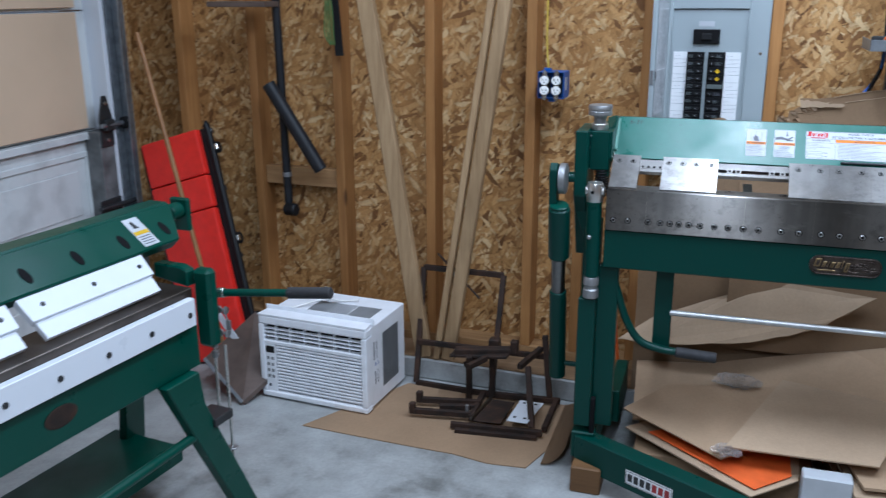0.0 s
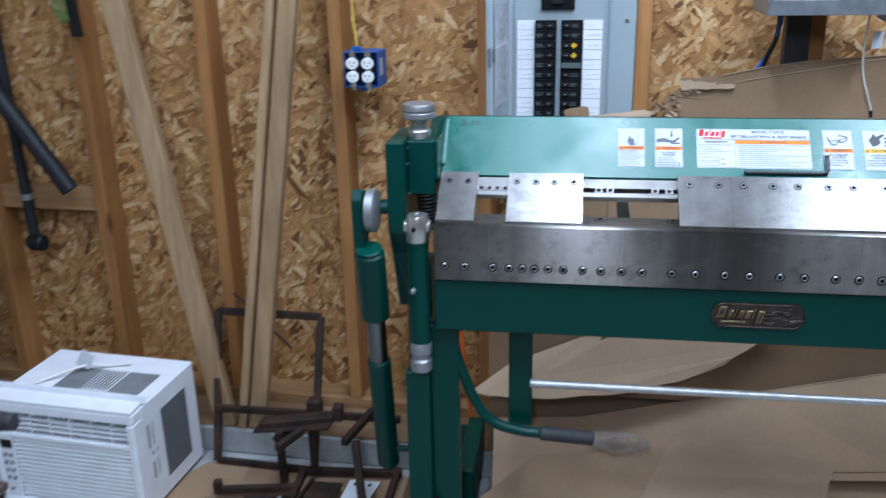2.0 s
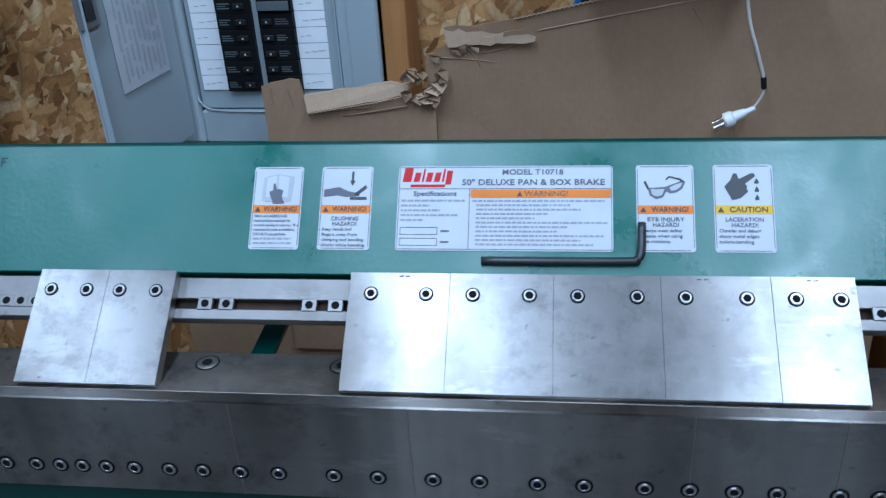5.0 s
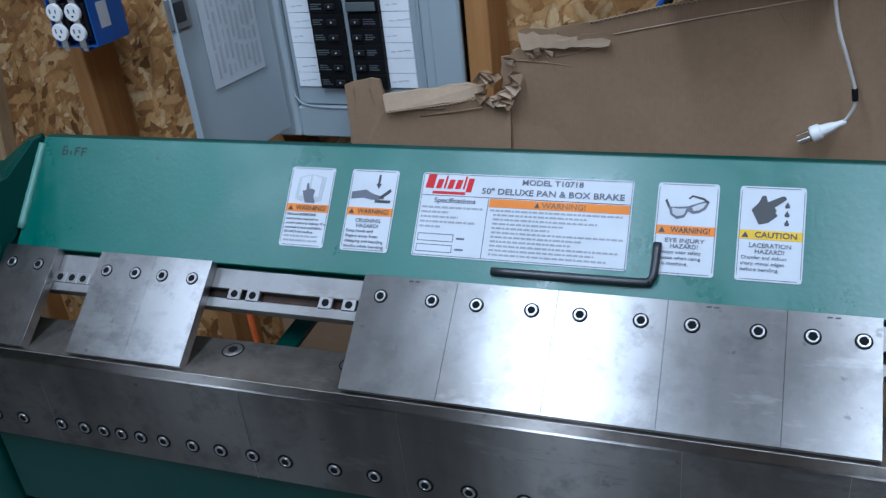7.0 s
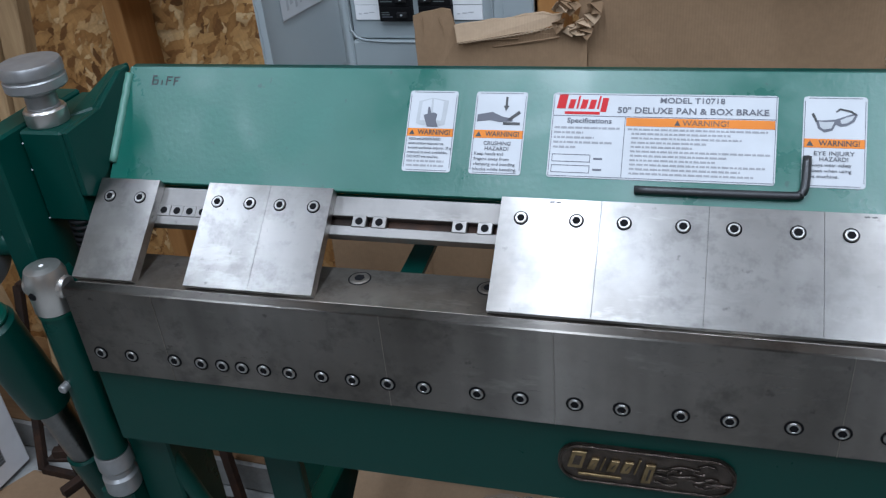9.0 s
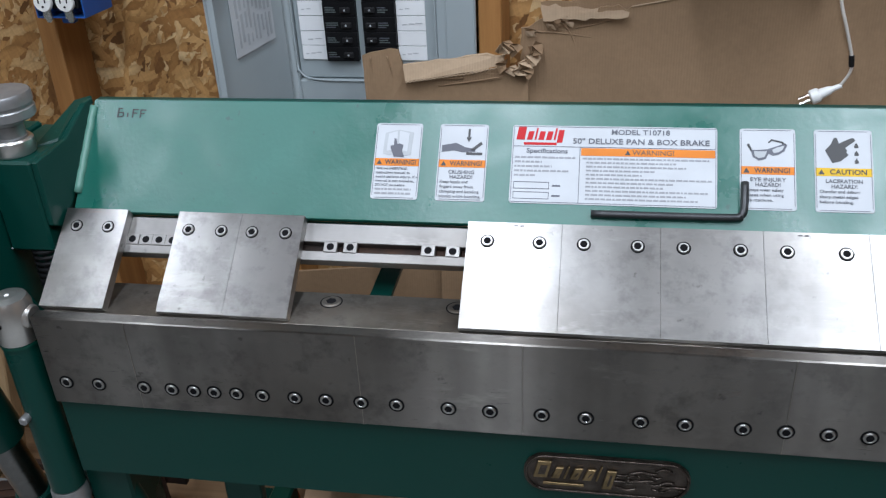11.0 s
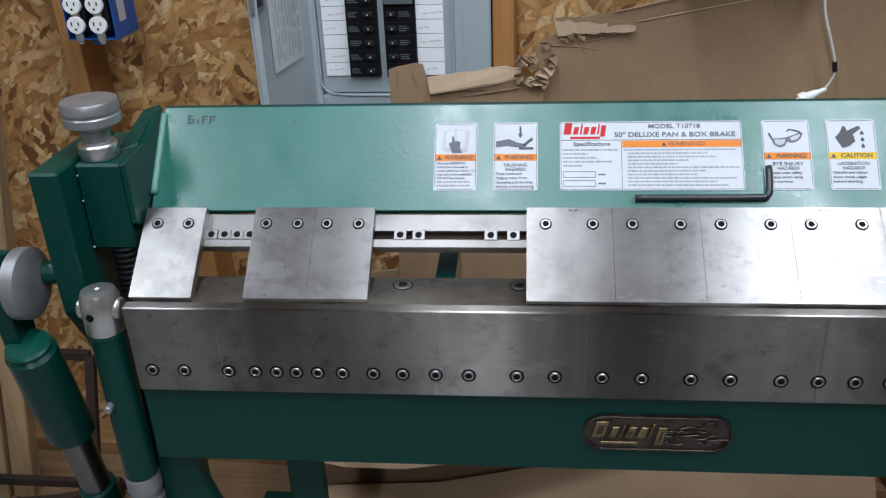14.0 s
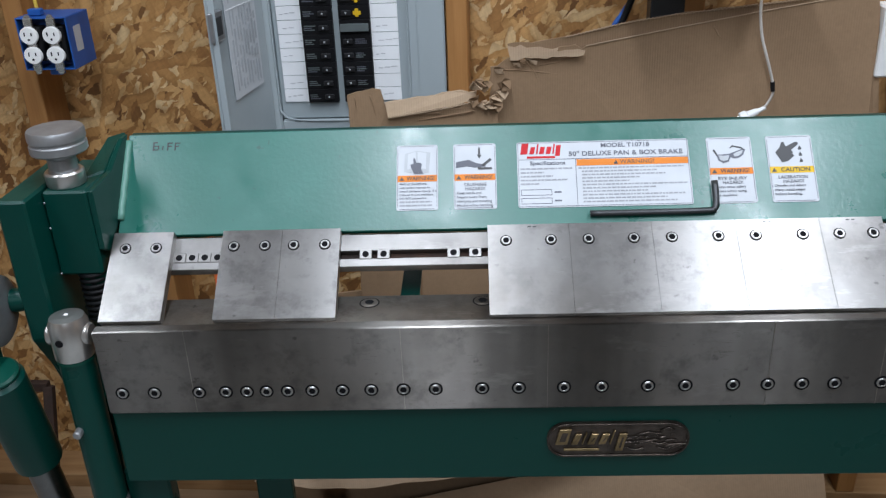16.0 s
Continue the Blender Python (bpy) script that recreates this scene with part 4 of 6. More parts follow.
part("link_ring", turned([(0.0226, 0.8855), (0.0226, 0.8895)], 26, Matrix.Translation((-0.334, 2.415, 0))), GREEN_DARK, brake)
part("link_nut", turned([(0.0205, 0.603), (0.0228, 0.606), (0.0228, 0.628), (0.0195, 0.632), (0.0195, 0.640), (0.0228, 0.644), (0.0228, 0.664), (0.021, 0.6675)], 26, Matrix.Translation((-0.334, 2.415, 0))), ZINC, brake, "grey adjusting nut")
part("wheel", turned([(0.034, 0), (0.044, 0.003), (0.044, 0.019), (0.038, 0.022), (0.012, 0.023)], 40, Matrix.Translation((-0.438, 2.425, 0.947)) @ pose(0, 0, 0, 0, 90, 0)), ZINC, brake, "grey cast eccentric wheel")
part("wheel_hub", cyl((-0.418, 2.452, 0.947), (-0.390, 2.458, 0.947), 0.015), GREEN, brake)
part("cylinder_yoke", slab([(-0.462, 2.400, 0.86), (-0.462, 2.392, 0.975), (-0.462, 2.405, 0.995), (-0.462, 2.44, 0.985), (-0.462, 2.44, 0.86)], (0.022, 0, 0), 0.002), GREEN, brake)
part("upper_cylinder", cyl((-0.432, 2.403, 0.868), (-0.436, 2.445, 0.706), 0.0310, 0.005), GREEN, brake)
part("cylinder_rod", cyl((-0.436, 2.444, 0.708), (-0.440, 2.474, 0.58), 0.0205), ROD_STEEL, brake, "dull steel rod")
part("lower_cylinder", cyl((-0.4395, 2.471, 0.595), (-0.446, 2.545, 0.285), 0.0255, 0.003), GREEN, brake)
part("lower_pin", cyl((-0.43, 2.53, 0.335), (-0.36, 2.53, 0.335), 0.008), GREEN, brake)
post = part("end_post", box(-0.368, -0.318, 2.405, 2.435, 0.19, 0.60, 0.003), GREEN, brake)
part("post_web", box(-0.3175, -0.258, 2.428, 2.455, 0.19, 0.70, 0.003), GREEN, brake)
part("side_plate", box(-0.368, -0.330, 2.456, 2.60, 0.19, 0.80, 0.003), GREEN, brake)
part("slot", box(-0.319, -0.305, 2.4035, 2.426, 0.14, 0.285, 0.002), SLOT, post)
BD = Vector((0.882, -0.471, 0))
BM = Matrix.Translation((-0.345, 2.425, 0)) @ Matrix((BD, Vector((0.471, 0.882, 0)), Vector((0, 0, 1)))).transposed().to_4x4()
base = part("base_rail", join(box(0.0, 0.74, -0.032, -0.026, 0.058, 0.160, 0.002, BM), box(0.0, 0.74, -0.026, 0.030, 0.152, 0.160, 0.002, BM)), GREEN, brake)
part("base_foot", box(-0.372, -0.3005, 2.40, 2.93, 0.085, 0.172, 0.004), GREEN, brake)
part("rear_foot", box(-0.3000, -0.258, 2.66, 2.925, 0.0865, 0.200, 0.004), GREEN_DARK, brake)
part("base_foot", box(0.9605, 1.03, 2.345, 2.93, 0.085, 0.188, 0.004), GREEN, brake)
plate = part("maker_plate", box(0.190, 0.345, -0.0338, -0.0325, 0.080, 0.124, 0, BM), LABEL_WHITE, base, "white plate with a dark frame and bars")
for q in ((0.192, 0.343, 0.082, 0.0835), (0.192, 0.343, 0.1205, 0.122), (0.192, 0.1935, 0.0835, 0.1205), (0.3415, 0.343, 0.0835, 0.1205)):
    part("plate_frame", box(q[0], q[1], -0.0346, -0.0339, q[2], q[3], 0, BM), INK, plate)
for k in range(7):
    x = 0.198 + 0.0205 * k
    part("plate_bar", box(x, x + 0.0150, -0.0346, -0.0339, 0.090, 0.114, 0, BM), INK if k < 4 else DARK_RED, plate)
part("end_post", box(0.982, 1.03, 2.41, 2.60, 0.19, 0.80, 0.003), GREEN, brake)
part("end_arm", box(0.985, 1.03, 2.46, 2.60, 0.8005, 1.08, 0.003), GREEN, brake)
part("front_strut", box(-0.155, -0.105, 2.47, 2.485, 0.45, 0.7145, 0.002), GREEN, brake)
part("tie_rod", cyl((-0.108, 2.44, 0.571), (0.985, 2.44, 0.571), 0.0085), TIE_STEEL, brake, "plain steel tie rod")
lever = part("bending_lever", sweep(bend([(-0.282, 2.44, 0.70), (-0.266, 2.44, 0.64), (-0.230, 2.44, 0.535), (-0.188, 2.44, 0.475), (-0.13, 2.44, 0.456), (-0.08, 2.44, 0.452)], 5), 0.0115, 12), GREEN, brake)
part("grip", cyl((-0.085, 2.44, 0.4522), (0.030, 2.44, 0.447), 0.0155, 0.003), GRIP, lever, "black rubber grip")
for wx, wy in ((-0.315, 2.385), (0.97, 2.385)):
    b = tagged(link_mesh("wood_block", box(wx - 0.045, wx + 0.045, wy - 0.045, wy + 0.04, 0, 0.085, 0.004), BLOCKWOOD), "short sawn wood block under the brake foot", "wood block", "wood blocks")
b = tagged(link_mesh("wood_block", box(-0.365, -0.305, 2.82, 2.92, 0, 0.085, 0.004), BLOCKWOOD), "short sawn wood block under the brake foot", "wood block", "wood blocks")

# ---- breaker panel ----
PEN = plain("faint_pen", (0.52, 0.53, 0.55), 0.5)
panel = thing("breaker_panel", (-0.07, 3.07, 0.93), "open grey steel breaker panel with black breakers", "electrical panel")
PM = pose(0, 3.062, 0, 0, 0, -1.5)
FRONT = 0.0
cover = part("cover", box(-0.252, -0.196, FRONT, 0.012, 0.93, 1.80, 0.003, PM), PANEL_GREY, panel)
part("cover", box(0.045, 0.110, FRONT, 0.012, 0.93, 1.80, 0.003, PM), PANEL_GREY, panel)
part("cover", box(-0.1958, 0.0448, FRONT, 0.012, 0.93, 0.985, 0.003, PM), PANEL_GREY, panel)
part("cover", box(-0.1958, 0.0448, FRONT, 0.012, 1.40, 1.80, 0.003, PM), PANEL_GREY, panel)
part("cabinet", box(-0.240, 0.096, 0.020, 0.088, 0.94, 1.79, 0.003, PM), PANEL_GREY, panel)
inner = part("inner_cover", box(-0.1955, 0.0445, 0.008, 0.0195, 0.986, 1.399, 0.002, PM), PANEL_GREY, panel)
part("cover_lip", sweep([PM @ Vector(p) for p in bend([(-0.196, -0.001, 1.42), (-0.196, -0.001, 1.05), (-0.193, -0.001, 1.0), (-0.165, -0.001, 0.986), (-0.08, -0.001, 0.984), (0.02, -0.001, 0.986), (0.043, -0.001, 1.0), (0.045, -0.001, 1.05), (0.045, -0.001, 1.42)], 4)], 0.0017, 6), PANEL_GREY, cover)
part("cover_screw", turned([(0.006, 0), (0.0045, 0.0025)], 14, PM @ Matrix.Translation((0.087, 0, 1.262)) @ pose(0, 0, 0, 90, 0, 0)), CHROME, cover)
part("fold_line", box(0.062, 0.0632, -0.0012, 0.004, 0.935, 1.795, 0, PM), PANEL_GREY, cover)
part("main_breaker", box(-0.126, -0.042, -0.003, 0.010, 1.290, 1.336, 0.002, PM), BREAKER, panel, "black main breaker")
part("main_toggle", box(-0.100, -0.068, -0.012, -0.0032, 1.302, 1.324, 0.003, PM), BREAKER_TOGGLE, panel)
part("rating_label", box(-0.112, -0.062, 0.0070, 0.0079, 1.345, 1.362, 0, PM), PAPER, panel, "small white label")
ROWH = 0.0246
rk = random.Random(31)
for i in range(10):
    z1 = 1.264 - i * ROWH
    for j, (lx0, lx1, bx0, bx1) in enumerate(((-0.186, -0.1415, -0.1410, -0.0860), (-0.0195, 0.028, -0.0745, -0.0200))):
        br = part("breaker", box(bx0, bx1, -0.0035, 0.0078, z1 - ROWH + 0.0004, z1 - 0.0004, 0.0006, PM), BREAKER, panel, "black circuit breaker")
        tx = bx1 - 0.016 if j == 0 else bx0 + 0.014
        tie = j == 1 and i in (2, 3)
        part("toggle", box(tx - 0.0085, tx + 0.0085, -0.0085, -0.0037, z1 - 0.0175, z1 - 0.0085, 0.0012, PM), BREAKER_TOGGLE, br)
        part("toggle_mark", box(tx - 0.0016, tx + 0.0012, -0.0090, -0.0086, z1 - 0.0142, z1 - 0.0112, 0, PM), LENS, br)
        if tie:
            part("handle_tie", join(box(tx + 0.012, tx + 0.026, -0.0060, -0.0037, z1 - 0.0165, z1 - 0.0100, 0.0006, PM), box(tx + 0.016, tx + 0.022, -0.0066, -0.0037, z1 - 0.0200, z1 - 0.0060, 0.0006, PM)), YELLOW_INK, br, "yellow handle tie")
        elif j == 1 and i == 4:
            part("lockout_guard", box(bx0 + 0.002, bx1 - 0.002, -0.0105, -0.0091, z1 - 0.020, z1 - 0.006, 0.0006, PM), GUARD, br, "grey toggle guard")
        else:
            px = bx0 + 0.004 if j == 0 else tx + 0.012
            for k in range(3):
                part("print_bar", box(px, px + rk.uniform(0.012, 0.021), -0.0040, -0.0036, z1 - 0.0105 - 0.0035 * k, z1 - 0.0088 - 0.0035 * k, 0, PM), GUARD if rk.random() < 0.75 else INK_DARK, br)
        tag = part("circuit_label", box(lx0, lx1, 0.005, 0.0078, z1 - ROWH + 0.0006, z1 - 0.0006, 0.0003, PM), LABEL_WHITE, panel, "white circuit label")
        if (i * 7 + j * 3) % 5 < 4:
            q = lx0 + 0.006 + 0.003 * (i % 3)
            for k in range(2 + i % 2):
                part("pen_bar", box(q, q + 0.005 + 0.002 * (k + i % 3), 0.0044, 0.0049, z1 - 0.0150 + 0.0012 * k, z1 - 0.0134 + 0.0012 * k, 0, PM), PEN, tag)
                q += 0.009 + 0.002 * (i % 3)
pdoor = part("panel_door", slab([(-0.2035, 3.048, 0.955), (-0.2370, 2.838, 0.955), (-0.2370, 2.838, 1.70), (-0.2035, 3.048, 1.70)], (-0.004, 0.0006, 0), 0.001), PANEL_GREY, panel, "open grey panel door")
rimd = part("door_flange", slab([(-0.2370, 2.838, 0.955), (-0.2345, 2.836, 0.955), (-0.2345, 2.836, 1.70), (-0.2370, 2.838, 1.70)], (0.010, -0.0015, 0), 0.0005), PANEL_GREY, pdoor)
dcard = part("directory_card", slab([(-0.2075, 3.010, 1.072), (-0.2265, 2.892, 1.072), (-0.2265, 2.892, 1.60), (-0.2075, 3.010, 1.60)], (0.0009, -0.0001, 0)), DIRECTORY, pdoor, "white printed directory card")
rp = random.Random(21)
CA, CB2 = Vector((-0.2060, 3.006, 0)), Vector((-0.2250, 2.896, 0))
for z0, z1 in ((1.080, 1.212), (1.220, 1.40), (1.408, 1.592)):
    for k in range(9):
        a = 0.05 + 0.103 * k
        z = z0 + rp.uniform(0.0, 0.015)
        while z < z1 - 0.012:
            zz = min(z + rp.uniform(0.012, 0.045), z1)
            p, q = CA.lerp(CB2, a), CA.lerp(CB2, a + rp.uniform(0.035, 0.06))
            part("print_bar", slab([p + Vector((0, 0, z)), q + Vector((0, 0, z)), q + Vector((0, 0, zz)), p + Vector((0, 0, zz))], (0.0004, 0, 0)), FAINT, dcard)
            z = zz + rp.uniform(0.003, 0.010)
    p, q = CA.lerp(CB2, 0.0), CA.lerp(CB2, 1.0)
    part("rule", slab([p + Vector((0, 0, z1 + 0.002)), q + Vector((0, 0, z1 + 0.002)), q + Vector((0, 0, z1 + 0.0034)), p + Vector((0, 0, z1 + 0.0034))], (0.0006, 0, 0)), LABEL_WHITE, dcard)
latch = part("latch", slab([(-0.2300, 2.872, 1.176), (-0.2368, 2.830, 1.176), (-0.2368, 2.830, 1.222), (-0.2300, 2.872, 1.222)], (0.007, -0.001, 0), 0.002), ZINC, pdoor, "grey sliding door latch")
part("latch_recess", slab([(-0.2250, 2.858, 1.186), (-0.2278, 2.840, 1.186), (-0.2278, 2.840, 1.214), (-0.2250, 2.858, 1.214)], (0.003, -0.0004, 0), 0.0006), BLACK_STEEL, latch)

# ---- blue outlet box with two duplex receptacles ----
ob_box = thing("outlet_box", (-0.632, 3.06, 1.07), "blue plastic outlet box with two white duplex outlets", "outlet box")
OM = pose(-0.590, 3.045, 1.144, 0, 0, -2.9) @ Matrix.Diagonal((0.96, 1, 0.88, 1))
bx = part("box", join(box(-0.048, -0.045, -0.01, 0.075, -0.052, 0.052, 0.001, OM), box(0.045, 0.048, -0.01, 0.075, -0.052, 0.052, 0.001, OM), box(-0.0449, 0.0449, -0.01, 0.075, 0.049, 0.052, 0.001, OM),
                      box(-0.0449, 0.0449, -0.01, 0.075, -0.052, -0.049, 0.001, OM), box(-0.0449, 0.0449, 0.02, 0.075, -0.0489, 0.0489, 0, OM)), BLUE, ob_box)
part("side_label", box(0.0481, 0.0486, 0.01, 0.035, -0.020, 0.030, 0, OM), PAPER, bx, "small white label")
part("box_lug", box(-0.030, -0.005, 0.005, 0.02, 0.0525, 0.066, 0.002, OM), BLUE, bx)
part("box_lug", box(-0.012, 0.012, 0.005, 0.02, -0.066, -0.0525, 0.002, OM), BLUE, bx)
for cx in (-0.0215, 0.0215):
    yk = part("receptacle", box(cx - 0.0085, cx + 0.0085, -0.0165, -0.0105, -0.052, 0.052, 0.001, OM), CHROME, ob_box, "duplex receptacle with steel yoke")
    part("receptacle_body", box(cx - 0.0165, cx + 0.0165, -0.0100, 0.015, -0.034, 0.034, 0.002, OM), BLACK, yk)
    for cz in (-0.0195, 0.0195):
        f = part("outlet_face", turned([(0.0172, 0), (0.0172, 0.004), (0.0160, 0.006)], 20, OM @ Matrix.Translation((cx, -0.0166, cz)) @ pose(0, 0, 0, 90, 0, 0)), OUTLET, yk, "white outlet face")
    for cz in (-0.0195, 0.0195):
        for dx, hh in ((-0.0065, 0.004), (0.0065, 0.0033)):
            part("slit", box(cx + dx - 0.0011, cx + dx + 0.0011, -0.0233, -0.0224, cz - hh + 0.003, cz + hh + 0.003, 0, OM), SLOT, yk)
        part("slit", turned([(0.0022, 0), (0.0022, 0.0008)], 10, OM @ Matrix.Translation((cx, -0.0225, cz - 0.0075)) @ pose(0, 0, 0, 90, 0, 0)), SLOT, yk)
    for cz in (-0.053, 0.053):
        part("yoke_ear", turned([(0.006, 0), (0.006, 0.0015)], 12, OM @ Matrix.Translation((cx, -0.0130, cz)) @ pose(0, 0, 0, 90, 0, 0)), CHROME, yk)
part("box_cable", sweep(bend([OM @ Vector(p) for p in ((-0.018, 0.02, 0.055), (-0.020, 0.022, 0.09), (-0.028, 0.03, 0.16), (-0.030, 0.032, 0.35), (-0.030, 0.032, 0.7))], 5), 0.0035, 8), YELLOW_WIRE, ob_box, "yellow cable")

# ---- big torn cardboard behind the brake ----
def sheet(name, poly, push, mat, label, wave=0.0, cuts=10):
    """A cardboard sheet: a flat polygon, cut fine and gently bowed."""
    bm = slab(poly, push)
    if wave:
        n = Vector(push).normalized()
        bmesh.ops.triangulate(bm, faces=[f for f in bm.faces if len(f.verts) > 4])
        bmesh.ops.subdivide_edges(bm, edges=[e for e in bm.edges if e.calc_length() > 0.02], cuts=cuts, use_grid_fill=True)
        for v in bm.verts:
            v.co += n * wave * (noise.noise(v.co * 3.1) + 0.4 * noise.noise(v.co * 9.0))
    ob = link_mesh(name, bm, mat)
    return tagged(ob, label, "cardboard", "loose cardboard")


def ragged(pts, step=0.018, amp=0.004, seed=1):
    rnd = random.Random(seed)
    out = []
    for a, b in zip(pts, pts[1:]):
        a, b = Vector(a), Vector(b)
        n = max(1, int((b - a).length / step))
        for k in range(n):
            p = a.lerp(b, k / n)
            out.append(p + Vector((rnd.uniform(-amp, amp) * 0.5, 0, rnd.uniform(-amp, amp))) if k else p)
    return out + [Vector(pts[-1])]


TOP_EDGE = [Vector((0.350, 3.0, 1.120)), Vector((0.464, 3.0, 1.140)), Vector((0.629, 3.0, 1.167)), Vector((0.736, 3.0, 1.183)), Vector((0.824, 3.0, 1.190))]
top = ragged([(0.192, 2.995, 0.99), (0.190, 2.998, 1.03), (0.186, 3.0, 1.066), (0.188, 3.0, 1.089), (0.211, 3.0, 1.099), (0.262, 3.0, 1.105), (0.276, 3.0, 1.113), TOP_EDGE[0]], 0.009, 0.005, 3) + TOP_EDGE[1:]
big = sheet("cardboard_sheet", top + [Vector((0.856, 2.985, 0.95)), Vector((0.86, 2.90, 0.30)), Vector((0.05, 2.90, 0.30)), Vector((0.06, 2.98, 0.93))], (0, 0.005, 0), CARD_BACK, "large torn brown cardboard sheet leaning behind the brake")
for seed, dz, dy, x1, mat in ((5, 0.0, 0.0, 0.300, CARD_EDGE), (6, 0.007, 0.002, 0.272, CARD_BACK), (9, -0.006, -0.002, 0.345, CARD_EDGE)):
    part("torn_strip", slab(ragged([(0.222, 2.996 + dy, 1.106 + dz), (0.26, 2.995 + dy, 1.109 + dz), (x1, 2.992 + dy, 1.113 + dz), (x1 + 0.002, 2.993 + dy, 1.120 + dz), (0.262, 2.994 + dy, 1.122 + dz), (0.217, 2.996 + dy, 1.125 + dz * 0.4)], 0.010, 0.0032, seed), (0, -0.0022, 0.001)), mat, big, "torn curling strip")
rt = random.Random(14)
for k in range(12):
    a = rt.random()
    c = Vector((0.187 + 0.085 * a, 2.996, 1.080 + 0.026 * a + rt.uniform(-0.008, 0.006)))
    part("torn_fibre", slab([c, c + Vector((rt.uniform(0.006, 0.016), -0.003, rt.uniform(-0.004, 0.004))), c + Vector((rt.uniform(0.004, 0.012), -0.005, rt.uniform(0.004, 0.010))), c + Vector((-0.003, -0.002, 0.006))], (0.0006, -0.0012, 0.0006)), CARD_EDGE if k % 3 else CARD_BACK, big, "small torn fibre")
for cr in (((0.205, 1.085), (0.253, 1.080), (0.325, 1.073), (0.39, 1.084), (0.439, 1.090)), ((0.43, 1.094), (0.549, 1.112), (0.633, 1.118), (0.724, 1.137), (0.815, 1.143)), ((0.247, 1.10), (0.268, 1.07), (0.280, 1.00)), ((0.27, 1.088), (0.31, 1.098), (0.335, 1.112)), ((0.56, 1.145), (0.575, 1.128), (0.60, 1.124)), ((0.64, 1.02), (0.70, 1.035), (0.79, 1.030))):
    wob = random.Random(int(cr[0][0] * 1000))
    part("crease", sweep(bend([(x, 2.9992, z + wob.uniform(-0.002, 0.002)) for x, z in cr], 5), 0.0013, 5), CARD_BACK, big)
part("dent", turned([(0.006, 0), (0.004, 0.0012)], 9, Matrix.Translation((0.452, 2.9995, 1.078)) @ pose(0, 0, 0, 90, 0, 20)), CARD_EDGE, big)
flap = sheet("cardboard_flap", ragged([(-0.060, 2.955, 0.60), (-0.058, 2.975, 0.95), (-0.060, 2.986, 1.050), (-0.03, 2.988, 1.057), (-0.002, 2.988, 1.058), (0.004, 2.985, 1.035), (0.008, 2.982, 1.020), (0.11, 2.988, 1.022), (0.165, 2.990, 1.03), (0.20, 2.990, 1.01)], 0.012, 0.003, 7) + [Vector((0.20, 2.98, 0.95)), Vector((0.21, 2.955, 0.60))], (0, 0.005, 0), CARD_BACK, "torn brown cardboard flap")
for x0, x1, z0, z1 in ((-0.050, -0.046, 1.0, 1.048), (-0.012, -0.020, 0.995, 1.050), (0.03, 0.10, 1.012, 1.016), (0.06, 0.16, 1.003, 1.018)):
    part("crease", sweep(bend([(x0, 2.9842, z0), ((x0 + x1) / 2 + 0.003, 2.9838, (z0 + z1) / 2), (x1, 2.9842, z1)], 4), 0.0013, 5), CARD_BACK, flap)
part("folded_edge", slab(ragged([(0.010, 2.978, 1.014), (0.055, 2.982, 1.020), (0.115, 2.990, 1.026), (0.160, 2.996, 1.034), (0.164, 2.998, 1.050), (0.12, 2.998, 1.050), (0.06, 2.992, 1.044), (0.006, 2.984, 1.038)], 0.014, 0.0022, 11), (0, -0.008, 0.0)), CARD_EDGE, flap, "pale folded edge")
rndc = random.Random(4)
for k in range(11):
    c = Vector((0.158 + 0.0052 * k, 2.985 - 0.002 * (k % 3), 1.046 + rndc.uniform(-0.020, 0.020)))
    tilt = rndc.uniform(-0.9, 0.9)
    pts = [c + Vector((0.013 * math.cos(a + tilt) * rndc.uniform(0.5, 1.1), 0.009 * math.sin(2 * a + tilt), 0.011 * math.sin(a + tilt) * rndc.uniform(0.4, 1.3))) for a in (0, 0.7, 1.5, 2.3, 3.1, 4.0, 5.2)]
    part("torn_scrap", slab(pts, (0.001, -0.002, 0.001)), CARD_EDGE if k % 2 else CARD_BACK, flap, "crumpled torn scrap")


def flute(name, a, b, parent, y=-0.0022, amp=0.0013, pitch=0.0062):
    """The wavy inner layer that shows at a cut edge."""
    a, b = Vector(a), Vector(b)
    n = max(4, int((b - a).length / pitch) * 2)
    up = Vector((0, 0, 1))
    return part(name, sweep([a.lerp(b, k / n) + Vector((0, y, 0)) + up * (amp if k % 2 else -amp) for k in range(n + 1)], 0.0010, 5), CARD_EDGE, parent, "pale corrugated edge")


flute("corrugation", (0.012, 2.968, 1.014), (0.115, 2.979, 1.026), flap)
flute("corrugation", (0.115, 2.979, 1.026), (0.160, 2.986, 1.034), flap)
REAR = [(0.243, 3.008, 1.122), (0.315, 3.008, 1.135), (0.418, 3.008, 1.156), (0.501, 3.008, 1.167), (0.593, 3.008, 1.175), (0.735, 3.008, 1.187)]
back = part("rear_layer", slab(ragged(REAR, 0.02, 0.002, 8) + [Vector((0.80, 3.008, 1.10)), Vector((0.26, 3.008, 1.05))], (0, 0.004, 0)), CARD_BACK, big)
for p, q in zip(REAR[1:], REAR[2:]):
    flute("corrugation", p, q, back)
lip = part("cut_edge", sweep([v + Vector((0, -0.0008, 0.0004)) for v in TOP_EDGE], 0.0011, 5), CARD_EDGE, big, "pale cut edge")

